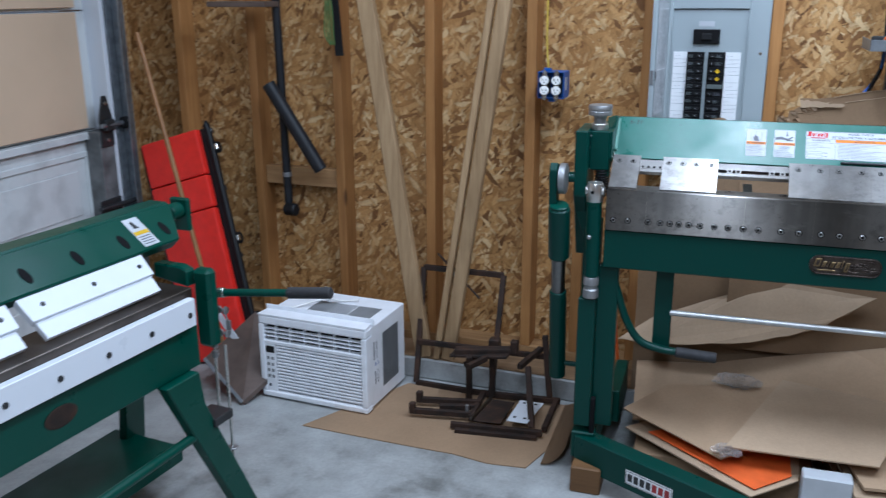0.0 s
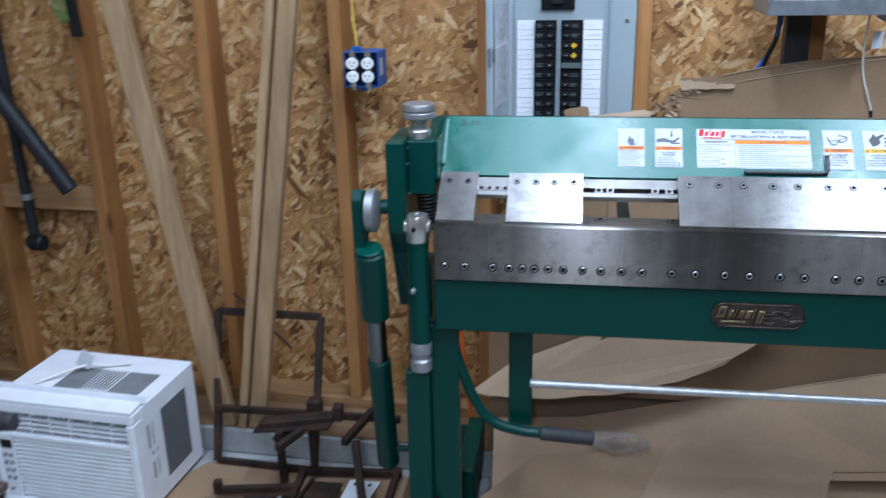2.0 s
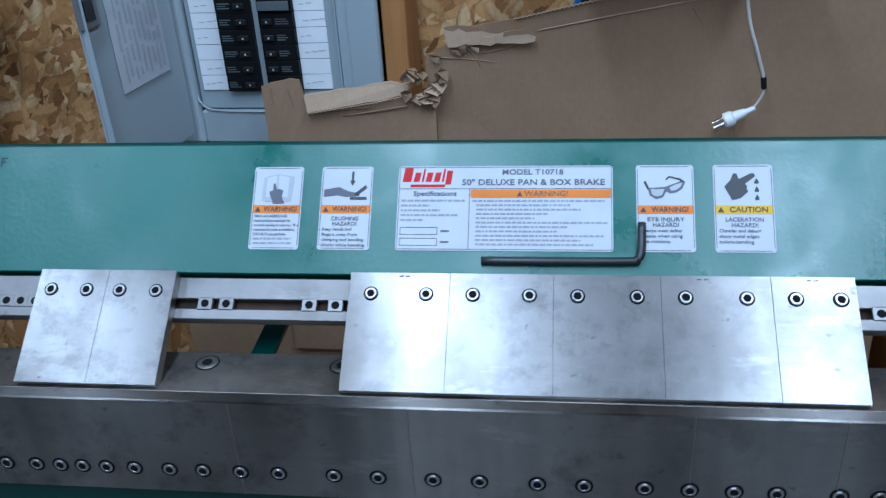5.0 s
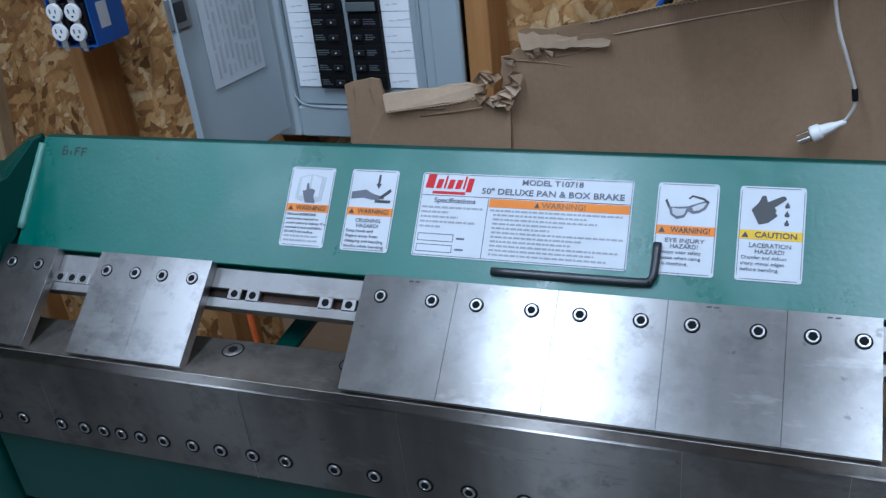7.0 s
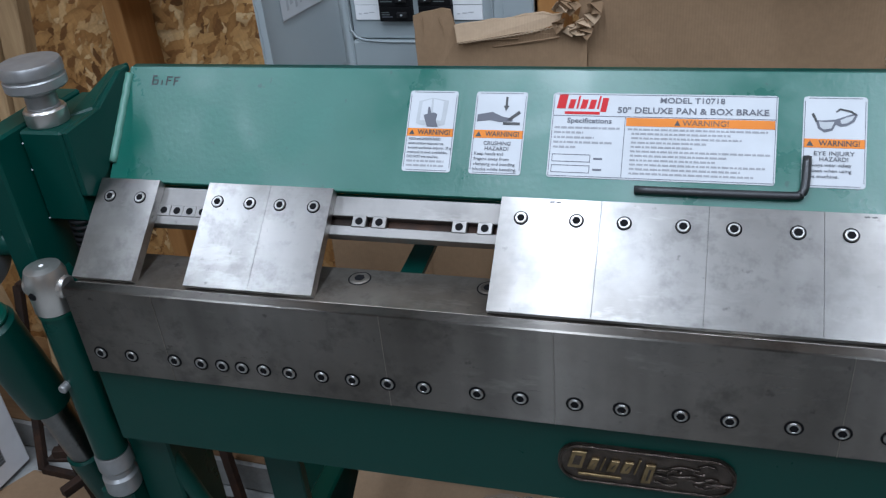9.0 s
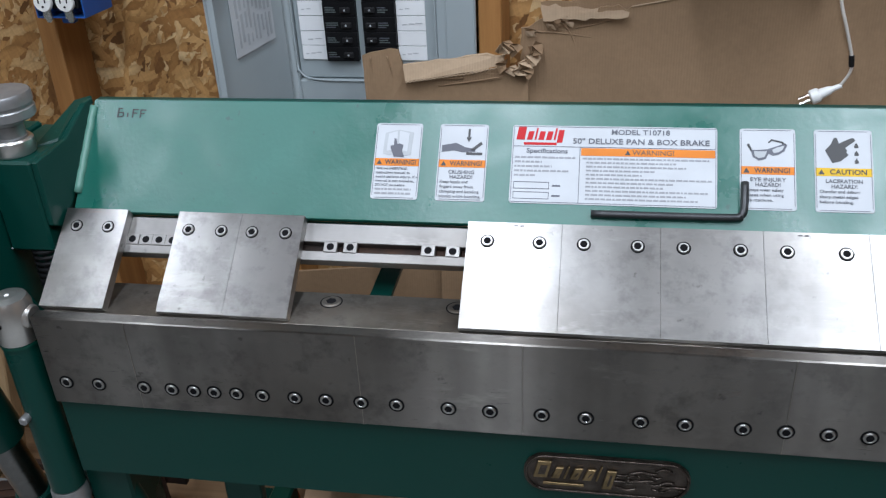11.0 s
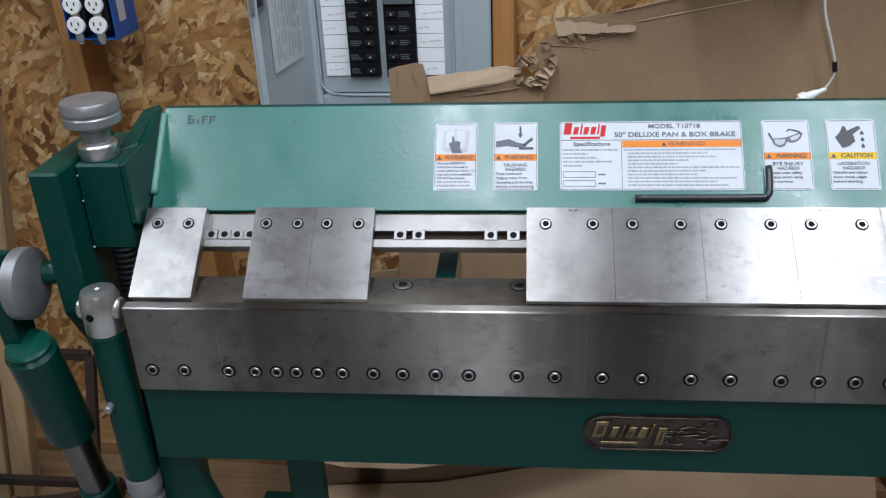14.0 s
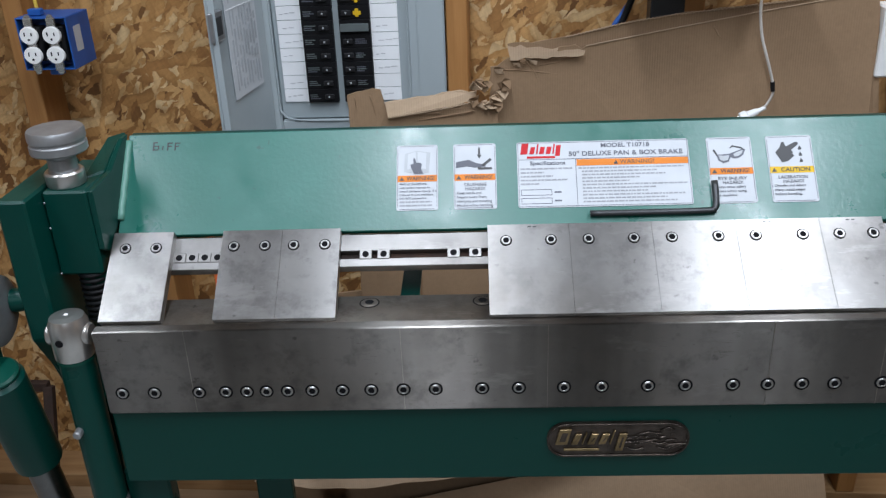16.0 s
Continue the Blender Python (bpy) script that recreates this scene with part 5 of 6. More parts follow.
# ---- cardboard under the brake ----
sheet("cardboard_sheet", [(-0.247, 2.93, 0.012), (-0.247, 2.965, 0.66), (0.30, 2.968, 0.72), (0.85, 2.968, 0.72), (0.85, 2.93, 0.012)], (0, 0.005, 0), CARD_BACK, "brown cardboard sheet standing behind the brake")
fl = sheet("cardboard_flap", ragged([(-0.300, 2.90, 0.285), (-0.18, 2.86, 0.300), (-0.06, 2.84, 0.316), (0.11, 2.83, 0.348), (0.25, 2.84, 0.385), (0.36, 2.86, 0.43), (0.50, 2.90, 0.520)], 0.03, 0.003, 2) + [Vector((0.203, 2.94, 0.535)), Vector((0.0, 2.94, 0.45)), Vector((-0.186, 2.94, 0.365))], (0, -0.0035, 0.003), CARD_EDGE, "pale bent cardboard flap")
box_d = sheet("cardboard_box", [(-0.228, 2.90, 0.215), (0.0, 2.90, 0.232), (0.237, 2.90, 0.290), (0.45, 2.90, 0.335), (0.80, 2.90, 0.42), (0.80, 2.74, 0.205), (0.30, 2.72, 0.178), (-0.21, 2.64, 0.115)], (0, 0.003, -0.004), CARD, "flattened tan cardboard box leaning under the brake", 0.004)
for p, q in (((-0.215, 2.66, 0.1215), (0.30, 2.735, 0.1885)), ((0.30, 2.735, 0.1885), (0.79, 2.755, 0.2165))):
    part("score_line", sweep([Vector(p).lerp(Vector(q), k / 8) + Vector((0, 0, 0.0015)) for k in range(9)], 0.0016, 5), CARD_BACK, box_d, "pressed fold line")
part("cut_edge", sweep([Vector(p) + Vector((0, 0, -0.001)) for p in ((-0.228, 2.90, 0.215), (0.0, 2.90, 0.232), (0.237, 2.90, 0.290), (0.45, 2.90, 0.335), (0.80, 2.90, 0.42))], 0.0018, 5), CARD_EDGE, box_d, "pale cut edge")
for p, q in (((-0.29, 2.893, 0.292), (0.34, 2.862, 0.428)), ((-0.18, 2.938, 0.362), (0.20, 2.938, 0.530))):
    part("fold_line", sweep([Vector(p).lerp(Vector(q), k / 6) for k in range(7)], 0.0016, 5), CARD_EDGE, fl, "pale fold line")
for px in (-0.02, 0.03, 0.10):
    part("dark_print", box(px, px + 0.014, 2.951, 2.9535, 0.315, 0.345, 0), INK, big)
sheet("cardboard_sheet", [(-0.232, 2.540, 0.203), (-0.108, 2.715, 0.222), (0.258, 2.800, 0.222), (0.30, 2.60, 0.196), (0.068, 2.375, 0.166)], (0, 0.001, -0.004), CARD, "flat tan cardboard sheet", 0.003)
sheet("cardboard_sheet", [(0.074, 2.388, 0.200), (0.245, 2.818, 0.240), (0.619, 2.742, 0.236), (0.480, 2.395, 0.200)], (0, 0.001, -0.005), CARD_EDGE, "flat tan cardboard sheet on top of the pile", 0.003)
og = sheet("orange_card", [(-0.150, 2.515, 0.146), (0.160, 2.300, 0.128), (0.262, 2.400, 0.130), (0.262, 2.58, 0.138), (0.0, 2.62, 0.146)], (0, 0, -0.0015), ORANGE_CARD, "bright orange printed card edge")
sheet("cardboard_sheet", [(-0.222, 2.535, 0.141), (0.150, 2.272, 0.120), (0.280, 2.395, 0.122), (0.30, 2.66, 0.132), (-0.10, 2.66, 0.141)], (0, 0, -0.004), CARD_EDGE, "tan cardboard sheet with pale edge")
for k in range(6):
    sheet("cardboard_sheet", [(0.40 + 0.02 * (k % 3), 2.33 + 0.012 * (k % 2), 0.03 + 0.026 * k), (0.96, 2.36 + 0.016 * (k % 3), 0.03 + 0.026 * k), (0.955, 2.84, 0.035 + 0.026 * k), (0.34, 2.84, 0.035 + 0.026 * k)], (0, 0, -0.022 if k == 0 else -0.009), CARD if k % 2 else CARD_EDGE, "folded tan cardboard in a pile on the floor", 0.002, 4)
tagged(link_mesh("folded_cardboard", box(-0.19, 0.33, 2.46, 2.90, 0.0, 0.100, 0.004), CARD_BACK), "folded brown cardboard lying flat under the brake", "cardboard")


def crumple(name, c, rx, ry, rz, seed, label):
    bm = bmesh.new()
    bmesh.ops.create_icosphere(bm, subdivisions=4, radius=1.0)
    for v in bm.verts:
        k = 1 + 0.6 * noise.noise(v.co * 2.3 + Vector((seed, 0, 0))) + 0.55 * abs(noise.noise(v.co * 5 + Vector((0, seed, 0)))) + 0.35 * noise.noise(v.co * 13 + Vector((0, 0, seed)))
        v.co = Vector((v.co.x * k * rx, v.co.y * k * ry, max(v.co.z * k, -0.6) * rz)) + Vector(c)
    return tagged(link_mesh(name, bm, FILM), label, "plastic film")


crumple("plastic_bag", (0.105, 2.775, 0.235), 0.056, 0.034, 0.017, 3, "crumpled clear plastic bag on the cardboard")
crumple("plastic_bag", (0.082, 2.385, 0.190), 0.032, 0.026, 0.009, 8, "small crumpled clear plastic bag")
tagged(link_mesh("white_carton", box(0.285, 0.415, 2.345, 2.40, 0.02, 0.166, 0.004), PAPER), "small white paper carton by the cardboard", "carton")

# ---- white cord, shelf, outlet and cables ----
cord = thing("power_cord", (0.64, 2.94, 1.02), "white power cord hanging before the cardboard", "power cord")
part("cord", sweep(bend([(0.626, 2.93, 1.42), (0.618, 2.935, 1.30), (0.616, 2.945, 1.20), (0.625, 2.952, 1.142), (0.640, 2.953, 1.098), (0.652, 2.953, 1.062), (0.655, 2.954, 1.042), (0.648, 2.957, 1.022), (0.640, 2.958, 1.014)], 6), 0.0023, 8), CORD_WHITE, cord)
part("clip", cyl((0.6520, 2.953, 1.062), (0.6545, 2.953, 1.046), 0.0038, 0.0005), BLACK, cord, "dark clip")
PA, PB = Vector((0.642, 2.958, 1.0145)), Vector((0.608, 2.958, 0.998))
PD = (PB - PA).normalized()
plug = part("plug", turned([(0.0036, -0.006), (0.0042, 0.006), (0.0060, 0.010), (0.0072, 0.018), (0.0076, 0.024), (0.0102, 0.026), (0.0108, 0.029), (0.0108, 0.036), (0.0096, 0.0377)], 18, axis(PA, PB)), OUTLET, cord, "white plug")
for dx in (-0.0062, 0.0062):
    c = PB + Vector((-PD.z, 0, PD.x)) * dx
    part("prong", stick(c, c + PD * 0.016, 0.0014, 0.0062, 0.0003, (-PD.z, 0, PD.x)), CHROME, plug)
part("ground_pin", cyl(PB + Vector((0, -0.007, 0)), PB + Vector((0, -0.007, 0)) + PD * 0.018, 0.0023), CHROME, plug)
part("paper_tag", slab([(0.628, 2.935, 1.205), (0.650, 2.933, 1.208), (0.652, 2.933, 1.245), (0.630, 2.935, 1.245)], (0, 0.001, 0)), PAPER, cord, "white paper tag")
part("paper_tag", slab([(0.630, 2.935, 1.275), (0.655, 2.930, 1.262), (0.662, 2.930, 1.278), (0.640, 2.935, 1.31)], (0, 0.001, 0)), PAPER, cord, "white paper tag")

shelf = thing("metal_shelf", (0.52, 2.97, 1.285), "grey metal shelf with tools, on a dark upright", "shelf")
part("shelf_tray", join(box(0.383, 0.66, 2.87, 2.873, 1.285, 1.318, 0.001), box(0.383, 0.66, 2.873, 3.06, 1.285, 1.288, 0.001), box(0.383, 0.386, 2.8735, 3.06, 1.2885, 1.318, 0.001)), GALV, shelf)
part("upright", box(0.458, 0.515, 3.02, 3.055, 0.95, 2.3, 0.002), BLACK_STEEL, shelf, "dark steel upright")
tool = thing("screwdriver", (0.45, 2.93, 1.29), "screwdriver with orange handle on the shelf", "tool")
part("handle", cyl((0.425, 2.90, 1.312), (0.475, 2.92, 1.335), 0.013, 0.004), ORANGE_CORD, tool)
part("blade", cyl((0.470, 2.918, 1.333), (0.56, 2.95, 1.37), 0.004), CHROME, tool)
tool2 = thing("pliers", (0.50, 2.95, 1.29), "pliers with yellow grips on the shelf", "tool")
part("grip", sweep(bend([(0.45, 2.97, 1.325), (0.50, 2.96, 1.345), (0.56, 2.97, 1.342)], 4), 0.007, 8), YELLOW_INK, tool2)
part("jaw", box(0.395, 0.45, 2.955, 2.98, 1.289, 1.325, 0.004), BLACK_STEEL, tool2)
cbl = thing("dark_cables", (0.44, 3.05, 1.1), "dark blue and black cables hanging behind the shelf", "cable")
part("cable", sweep(bend([(0.452, 3.04, 1.50), (0.450, 3.04, 1.30), (0.440, 3.045, 1.21), (0.418, 3.05, 1.165), (0.400, 3.05, 1.13), (0.405, 3.05, 1.05)], 6), 0.005, 8), BLUE, cbl)
part("cable", sweep(bend([(0.440, 3.045, 1.45), (0.446, 3.045, 1.25), (0.425, 3.045, 1.175), (0.408, 3.05, 1.12), (0.412, 3.05, 1.04)], 6), 0.006, 8), BLACK, cbl)

out = thing("wall_outlet", (0.87, 3.0, 1.05), "white outlet box with an orange cord plugged in", "outlet")
part("box", box(0.832, 0.905, 2.985, 3.04, 1.055, 1.172, 0.003), OUTLET, out)
gf = part("device", box(0.850, 0.887, 2.980, 2.9845, 1.075, 1.152, 0.002), OUTLET, out)
part("button", box(0.861, 0.876, 2.9775, 2.9795, 1.108, 1.115, 0.0005), BLACK, gf)
part("button", box(0.861, 0.876, 2.9775, 2.9795, 1.118, 1.125, 0.0005), RED_INK, gf)
for dx in (0.862, 0.875):
    part("slit", box(dx - 0.001, dx + 0.001, 2.9785, 2.9798, 1.134, 1.142, 0), SLOT, gf)
part("conduit", cyl((0.872, 3.01, 1.1725), (0.885, 3.02, 1.75), 0.008), OUTLET, out)
part("plug", cyl((0.866, 2.9775, 1.092), (0.868, 2.945, 1.085), 0.014, 0.003), BLACK, out, "black plug")
part("orange_lead", sweep(bend([(0.868, 2.944, 1.084), (0.876, 2.925, 1.065), (0.895, 2.93, 1.01), (0.915, 2.94, 0.93), (0.93, 2.95, 0.80), (0.935, 2.96, 0.60)], 6), 0.0055, 8), ORANGE_CORD, out, "orange extension lead")

lead = tagged(link_mesh("orange_extension_lead", sweep(bend([(-0.290, 2.985, 0.092), (-0.305, 2.988, 0.18), (-0.318, 2.990, 0.30), (-0.331, 2.992, 0.45), (-0.338, 2.994, 0.60), (-0.345, 3.01, 0.74), (-0.365, 3.07, 0.81), (-0.372, 3.10, 0.805)], 6), 0.006, 8), ORANGE_CORD), "orange extension lead hanging along a stud behind the brake", "extension lead")

# ---- window air conditioner on the floor ----
ac = thing("air_conditioner", (-1.357, 2.64, 0), "white window air conditioner standing on cardboard", "air conditioner")
AM = pose(-1.352, 2.622, 0.006, 0, 0, -4.5)
AW, AD, AH = 0.222, 0.325, 0.318
part("cabinet", join(box(-AW + 0.004, AW - 0.004, 0.045, AD, 0.006, AH, 0.004, AM)), WHITE, ac)
part("front_frame", join(box(-AW, AW, 0.0, 0.0445, AH - 0.030, AH + 0.004, 0.006, AM), box(-AW, AW, 0.0, 0.0445, 0.0, 0.026, 0.006, AM), box(-AW, -AW + 0.022, 0.0, 0.0445, 0.0255, AH - 0.0295, 0.003, AM),
                         box(AW - 0.022, AW, 0.0, 0.0445, 0.0255, AH - 0.0295, 0.003, AM), box(-AW + 0.02, AW - 0.02, 0.002, 0.0445, 0.212, 0.226, 0.002, AM)), WHITE, ac, "moulded white front frame")
# dark sheets behind louvres and slats paint in the shade of their gaps
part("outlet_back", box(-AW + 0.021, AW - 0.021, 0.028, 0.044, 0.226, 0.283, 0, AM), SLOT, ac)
for i in range(3):
    part("louvre", box(-AW + 0.02, AW - 0.02, 0.006, 0.024, 0.2400 + i * 0.0145, 0.2440 + i * 0.0145, 0.001, AM), WHITE, ac)
for i in range(6):
    x = -AW + 0.066 + i * 0.061
    part("divider", box(x - 0.002, x + 0.002, 0.009, 0.027, 0.2265, 0.2825, 0.0006, AM), WHITE, ac)
part("grille_back", box(-AW + 0.021, AW - 0.021, 0.022, 0.044, 0.026, 0.2118, 0, AM), GRILLE_SHADE, ac)
for i in range(14):
    z = 0.034 + i * 0.0128
    part("slat", box(-AW + 0.070, AW - 0.024, 0.004, 0.021, z, z + 0.0076, 0.0012, AM), WHITE, ac)
cp = part("control_panel", box(-AW + 0.0225, -AW + 0.0675, 0.003, 0.0215, 0.0262, 0.2115, 0.001, AM), WHITE, ac, "white control strip")
part("display", box(-AW + 0.026, -AW + 0.062, 0.0018, 0.0029, 0.178, 0.204, 0.0003, AM), BLACK, cp, "black display")
for i in range(4):
    for j in range(2):
        part("button", box(-AW + 0.029 + j * 0.018, -AW + 0.040 + j * 0.018, 0.0015, 0.0029, 0.078 + i * 0.024, 0.090 + i * 0.024, 0.0004, AM), WHITE_DIM, cp, "grey button")
part("round_mark", turned([(0.006, 0), (0.006, 0.001)], 16, AM @ Matrix.Translation((-AW + 0.037, 0.003, 0.048)) @ pose(0, 0, 0, 90, 0, 0)), INK_SOFT, cp)
part("top_hood", slab([AM @ Vector(p) for p in ((-AW, 0.0, AH + 0.0045), (AW, 0.0, AH + 0.0045), (AW - 0.006, 0.060, AH + 0.0045), (-AW + 0.006, 0.060, AH + 0.0045))], (0, 0, 0.006), 0.001), WHITE, ac)
part("flange", box(-AW - 0.002, AW + 0.002, 0.062, 0.066, AH + 0.0005, AH + 0.026, 0.001, AM), WHITE, ac, "raised white mounting flange")
tg = part("top_grille", box(-0.085, 0.175, 0.105, 0.225, AH + 0.0003, AH + 0.0018, 0.0005, AM), WHITE_DIM, ac, "grey mesh top grille")
part("grille_centre", box(0.000, 0.082, 0.108, 0.222, AH + 0.0019, AH + 0.0026, 0, AM), WHITE, tg)
for i in range(8):
    x = 0.004 + i * 0.0098
    part("slot", slab([AM @ Vector(p) for p in ((x, 0.112, AH + 0.0028), (x + 0.005, 0.112, AH + 0.0028), (x + 0.005, 0.218, AH + 0.0028), (x, 0.218, AH + 0.0028))], (0, 0, 0.0004)), SLOT, tg)
sg = part("side_grille", box(AW - 0.0039, AW - 0.003, 0.135, 0.265, 0.055, 0.265, 0, AM), WHITE_DIM, ac, "dark louvred side grille")
# side gaps are flat strips in the same painted shade tone
for i in range(26):
    z = 0.058 + i * 0.008
    part("side_slot", box(AW - 0.0029, AW - 0.0022, 0.138, 0.262, z, z + 0.0034, 0, AM), GRILLE_SHADE, sg)
for y0, z0, z1, mt in ((0.065, 0.185, 0.255, INK_SOFT), (0.075, 0.16, 0.172, BLUE), (0.072, 0.09, 0.14, INK_SOFT)):
    part("side_sticker", box(AW - 0.0039, AW - 0.0032, y0, y0 + 0.006, z0, z1, 0, AM), mt, ac)
    part("side_sticker", box(AW - 0.0039, AW - 0.0032, y0 + 0.022, y0 + 0.025, z0, z1, 0, AM), mt, ac)
part("power_lead", sweep(bend([AM @ Vector(p) for p in ((-0.15, 0.10, AH + 0.004), (-0.05, 0.20, AH + 0.02), (0.00, 0.24, AH + 0.006), (0.06, 0.26, AH + 0.010))], 5), 0.004, 8), OUTLET, ac)
part("hanging_label", slab([AM @ Vector(p) for p in ((-0.075, 0.20, AH + 0.024), (-0.035, 0.20, AH + 0.010), (-0.022, 0.215, AH + 0.045), (-0.055, 0.215, AH + 0.066))], (0.001, 0.001, 0)), PAPER, ac, "curled white paper label")

# ---- cardboard and rusty iron on the floor ----
fc = [(-1.324, 2.472), (-1.10, 2.458), (-0.90, 2.447), (-0.765, 2.443), (-0.64, 2.418), (-0.516, 2.428), (-0.46, 2.60), (-0.44, 2.80), (-0.47, 2.90), (-1.085, 2.905)]
bm = slab([(x, y, 0.004) for x, y in fc], (0, 0, -0.0035))
tagged(link_mesh("cardboard_mat", bm, CARD_MAT), "flat tan cardboard sheet on the floor", "cardboard", "loose cardboard")
cr = bmesh.new()
rows = []
for i in range(9):
    a = i / 8 * 1.35
    x, z = -0.475 + 0.085 * math.sin(a), 0.005 + 0.12 * (1 - math.cos(a))
    rows.append([cr.verts.new((x, y + 0.02 * i / 8, z)) for y in (2.46, 2.60, 2.75, 2.90)])
for a, b in zip(rows, rows[1:]):
    for k in range(3):
        cr.faces.new((a[k], a[k + 1], b[k + 1], b[k]))
bmesh.ops.solidify(cr, geom=cr.faces[:], thickness=0.004)
tagged(link_mesh("cardboard_curl", cr, CARD_BACK), "brown cardboard edge curling up beside the brake", "cardboard", "loose cardboard")

rack = thing("rusty_iron_frame", (-0.9, 2.92, 0), "rusty rectangular iron frame leaning on the wall", "metal frame")
for a, b in (((-1.055, 2.905, 0.012), (-1.066, 3.045, 0.435)), ((-1.066, 3.045, 0.435), (-0.745, 3.028, 0.437)), ((-0.745, 3.028, 0.437), (-0.752, 2.885, 0.012)), ((-0.752, 2.885, 0.012), (-1.055, 2.905, 0.012))):
    part("bar", stick(a, b, 0.020, 0.016, 0.001, (0, 0, 1) if abs(a[2] - b[2]) < 0.01 else (1, 0, 0)), RUST, rack)
part("cross_bar", stick((-1.06, 2.945, 0.165), (-0.50, 2.930, 0.172), 0.020, 0.014, 0.001, (0, 0, 1)), RUST, rack)
part("collar", box(-0.775, -0.735, 2.925, 2.965, 0.155, 0.215, 0.004), RUST, rack)
part("lever_rod", cyl((-1.005, 3.03, 0.50), (-0.83, 3.00, 0.345), 0.004), RUST, rack)
part("rod_nut", cyl((-0.932, 3.022, 0.432), (-0.932, 3.005, 0.430), 0.008), ZINC, rack)

stand = thing("iron_stand", (-0.66, 2.76, 0), "rusty welded iron stand with hooked arms", "metal stand")
J = 0.014
for a, b in (((-0.82, 2.600, 0.022), (-0.505, 2.630, 0.022)), ((-0.80, 2.585, 0.008), (-0.52, 2.612, 0.008)), ((-0.505, 2.662, 0.022), (-0.505, 2.89, 0.024)), ((-0.79, 2.868, 0.022), (-0.492, 2.888, 0.022)), ((-0.765, 2.66, 0.025), (-0.775, 2.87, 0.025)),
             ((-0.975, 2.645, 0.03), (-0.77, 2.675, 0.03)), ((-0.980, 2.735, 0.03), (-0.76, 2.775, 0.03)), ((-0.89, 2.690, 0.035), (-0.77, 2.725, 0.035)), ((-0.83, 2.80, 0.155), (-0.755, 2.86, 0.195)),
             ((-0.815, 2.81, 0.02), (-0.805, 2.775, 0.205)), ((-0.548, 2.663, 0.02), (-0.586, 2.755, 0.205)), ((-0.530, 2.89, 0.02), (-0.560, 2.915, 0.26)),
             ((-0.865, 2.808, 0.212), (-0.66, 2.868, 0.214)), ((-0.865, 2.786, 0.212), (-0.67, 2.842, 0.214)), ((-0.785, 2.70, 0.20), (-0.745, 2.790, 0.202)), ((-0.612, 2.735, 0.208), (-0.572, 2.905, 0.212)),
             ((-0.74, 2.86, 0.02), (-0.745, 2.875, 0.20))):
    flat = abs(a[2] - b[2]) < 0.02
    part("bar", stick(a, b, 0.020, 0.018, 0.0012, (0, 0, 1) if flat else (1, 0, 0)), RUST, stand)
for hx, hy in ((-0.975, 2.645), (-0.980, 2.735)):
    part("hook_tip", box(hx - 0.012, hx + 0.010, hy - 0.011, hy + 0.011, 0.02, 0.062, 0.003), RUST, stand)
part("clamp_lug", box(-0.672, -0.645, 2.84, 2.87, 0.205, 0.252, 0.003), RUST, stand)
part("bolt", cyl((-0.785, 2.682, 0.035), (-0.785, 2.682, 0.062), 0.006), ZINC, stand)
part("base_sheet", slab([(-0.745, 2.622, 0.034), (-0.650, 2.630, 0.034), (-0.640, 2.800, 0.034), (-0.722, 2.800, 0.034)], (0, 0, 0.004), 0.001), RUST, stand, "rusty base sheet")
part("edge_strip", stick((-0.752, 2.62, 0.042), (-0.728, 2.80, 0.042), 0.012, 0.010, 0.001, (0, 0, 1)), ROD_STEEL, stand, "bare steel edge strip")
part("shelf_plate", slab([(-0.880, 2.775, 0.192), (-0.675, 2.800, 0.200), (-0.668, 2.875, 0.202), (-0.872, 2.850, 0.194)], (0, 0, 0.010), 0.0015), RUST, stand)
wp = tagged(link_mesh("drilled_plate", slab([(-0.632, 2.640, 0.044), (-0.560, 2.640, 0.044), (-0.535, 2.80, 0.047), (-0.620, 2.80, 0.047)], (0, 0, 0.003), 0.0008), WHITE_STEEL), "white drilled steel plate lying in the iron stand", "metal plate")
for px, py, pz in ((-0.61, 2.67, 0.0478), (-0.575, 2.67, 0.0478), (-0.60, 2.78, 0.0503), (-0.56, 2.78, 0.0503)):
    part("hole", turned([(0.006, 0), (0.006, 0.0006)], 12, Matrix.Translation((px, py, pz))), SLOT, wp)

# ---- red creeper, stick, board by the corner ----
CT, CB = Vector((-2.145, 3.045, 0.890)), Vector((-1.865, 2.865, 0.03))
cz = (CT - CB).normalized()
cxv = Vector((1, 0.04, 0))
cxv = (cxv - cz * cxv.dot(cz)).normalized()
cyv = cz.cross(cxv)
CM = Matrix.Translation(CB) @ Matrix((cxv, cyv, cz)).transposed().to_4x4()
creeper = thing("mechanic_creeper", CB, "red padded mechanic creeper on a black frame, stood on end", "creeper")
L = (CT - CB).length
for z0, z1 in ((0.0, 0.60), (0.603, 0.735), (0.738, L)):
    part("pad", box(-0.140, 0.125, -0.035, 0.0, z0, z1, 0.010, CM, 2), RED_PAD, creeper)
part("side_rail", sweep(bend([CM @ Vector(p) for p in ((0.150, 0.012, -0.0), (0.152, 0.012, 0.3), (0.152, 0.012, 0.65), (0.150, 0.012, L - 0.01), (0.142, 0.006, L + 0.02))], 4), 0.0145, 10), BLACK, creeper)
part("side_rail", sweep([CM @ Vector((-0.165, 0.02, 0.0)), CM @ Vector((-0.165, 0.02, L))], 0.012, 10), BLACK_STEEL, creeper)
part("panel", box(-0.16, 0.15, 0.001, 0.006, 0.0, L, 0.001, CM), BLACK, creeper)
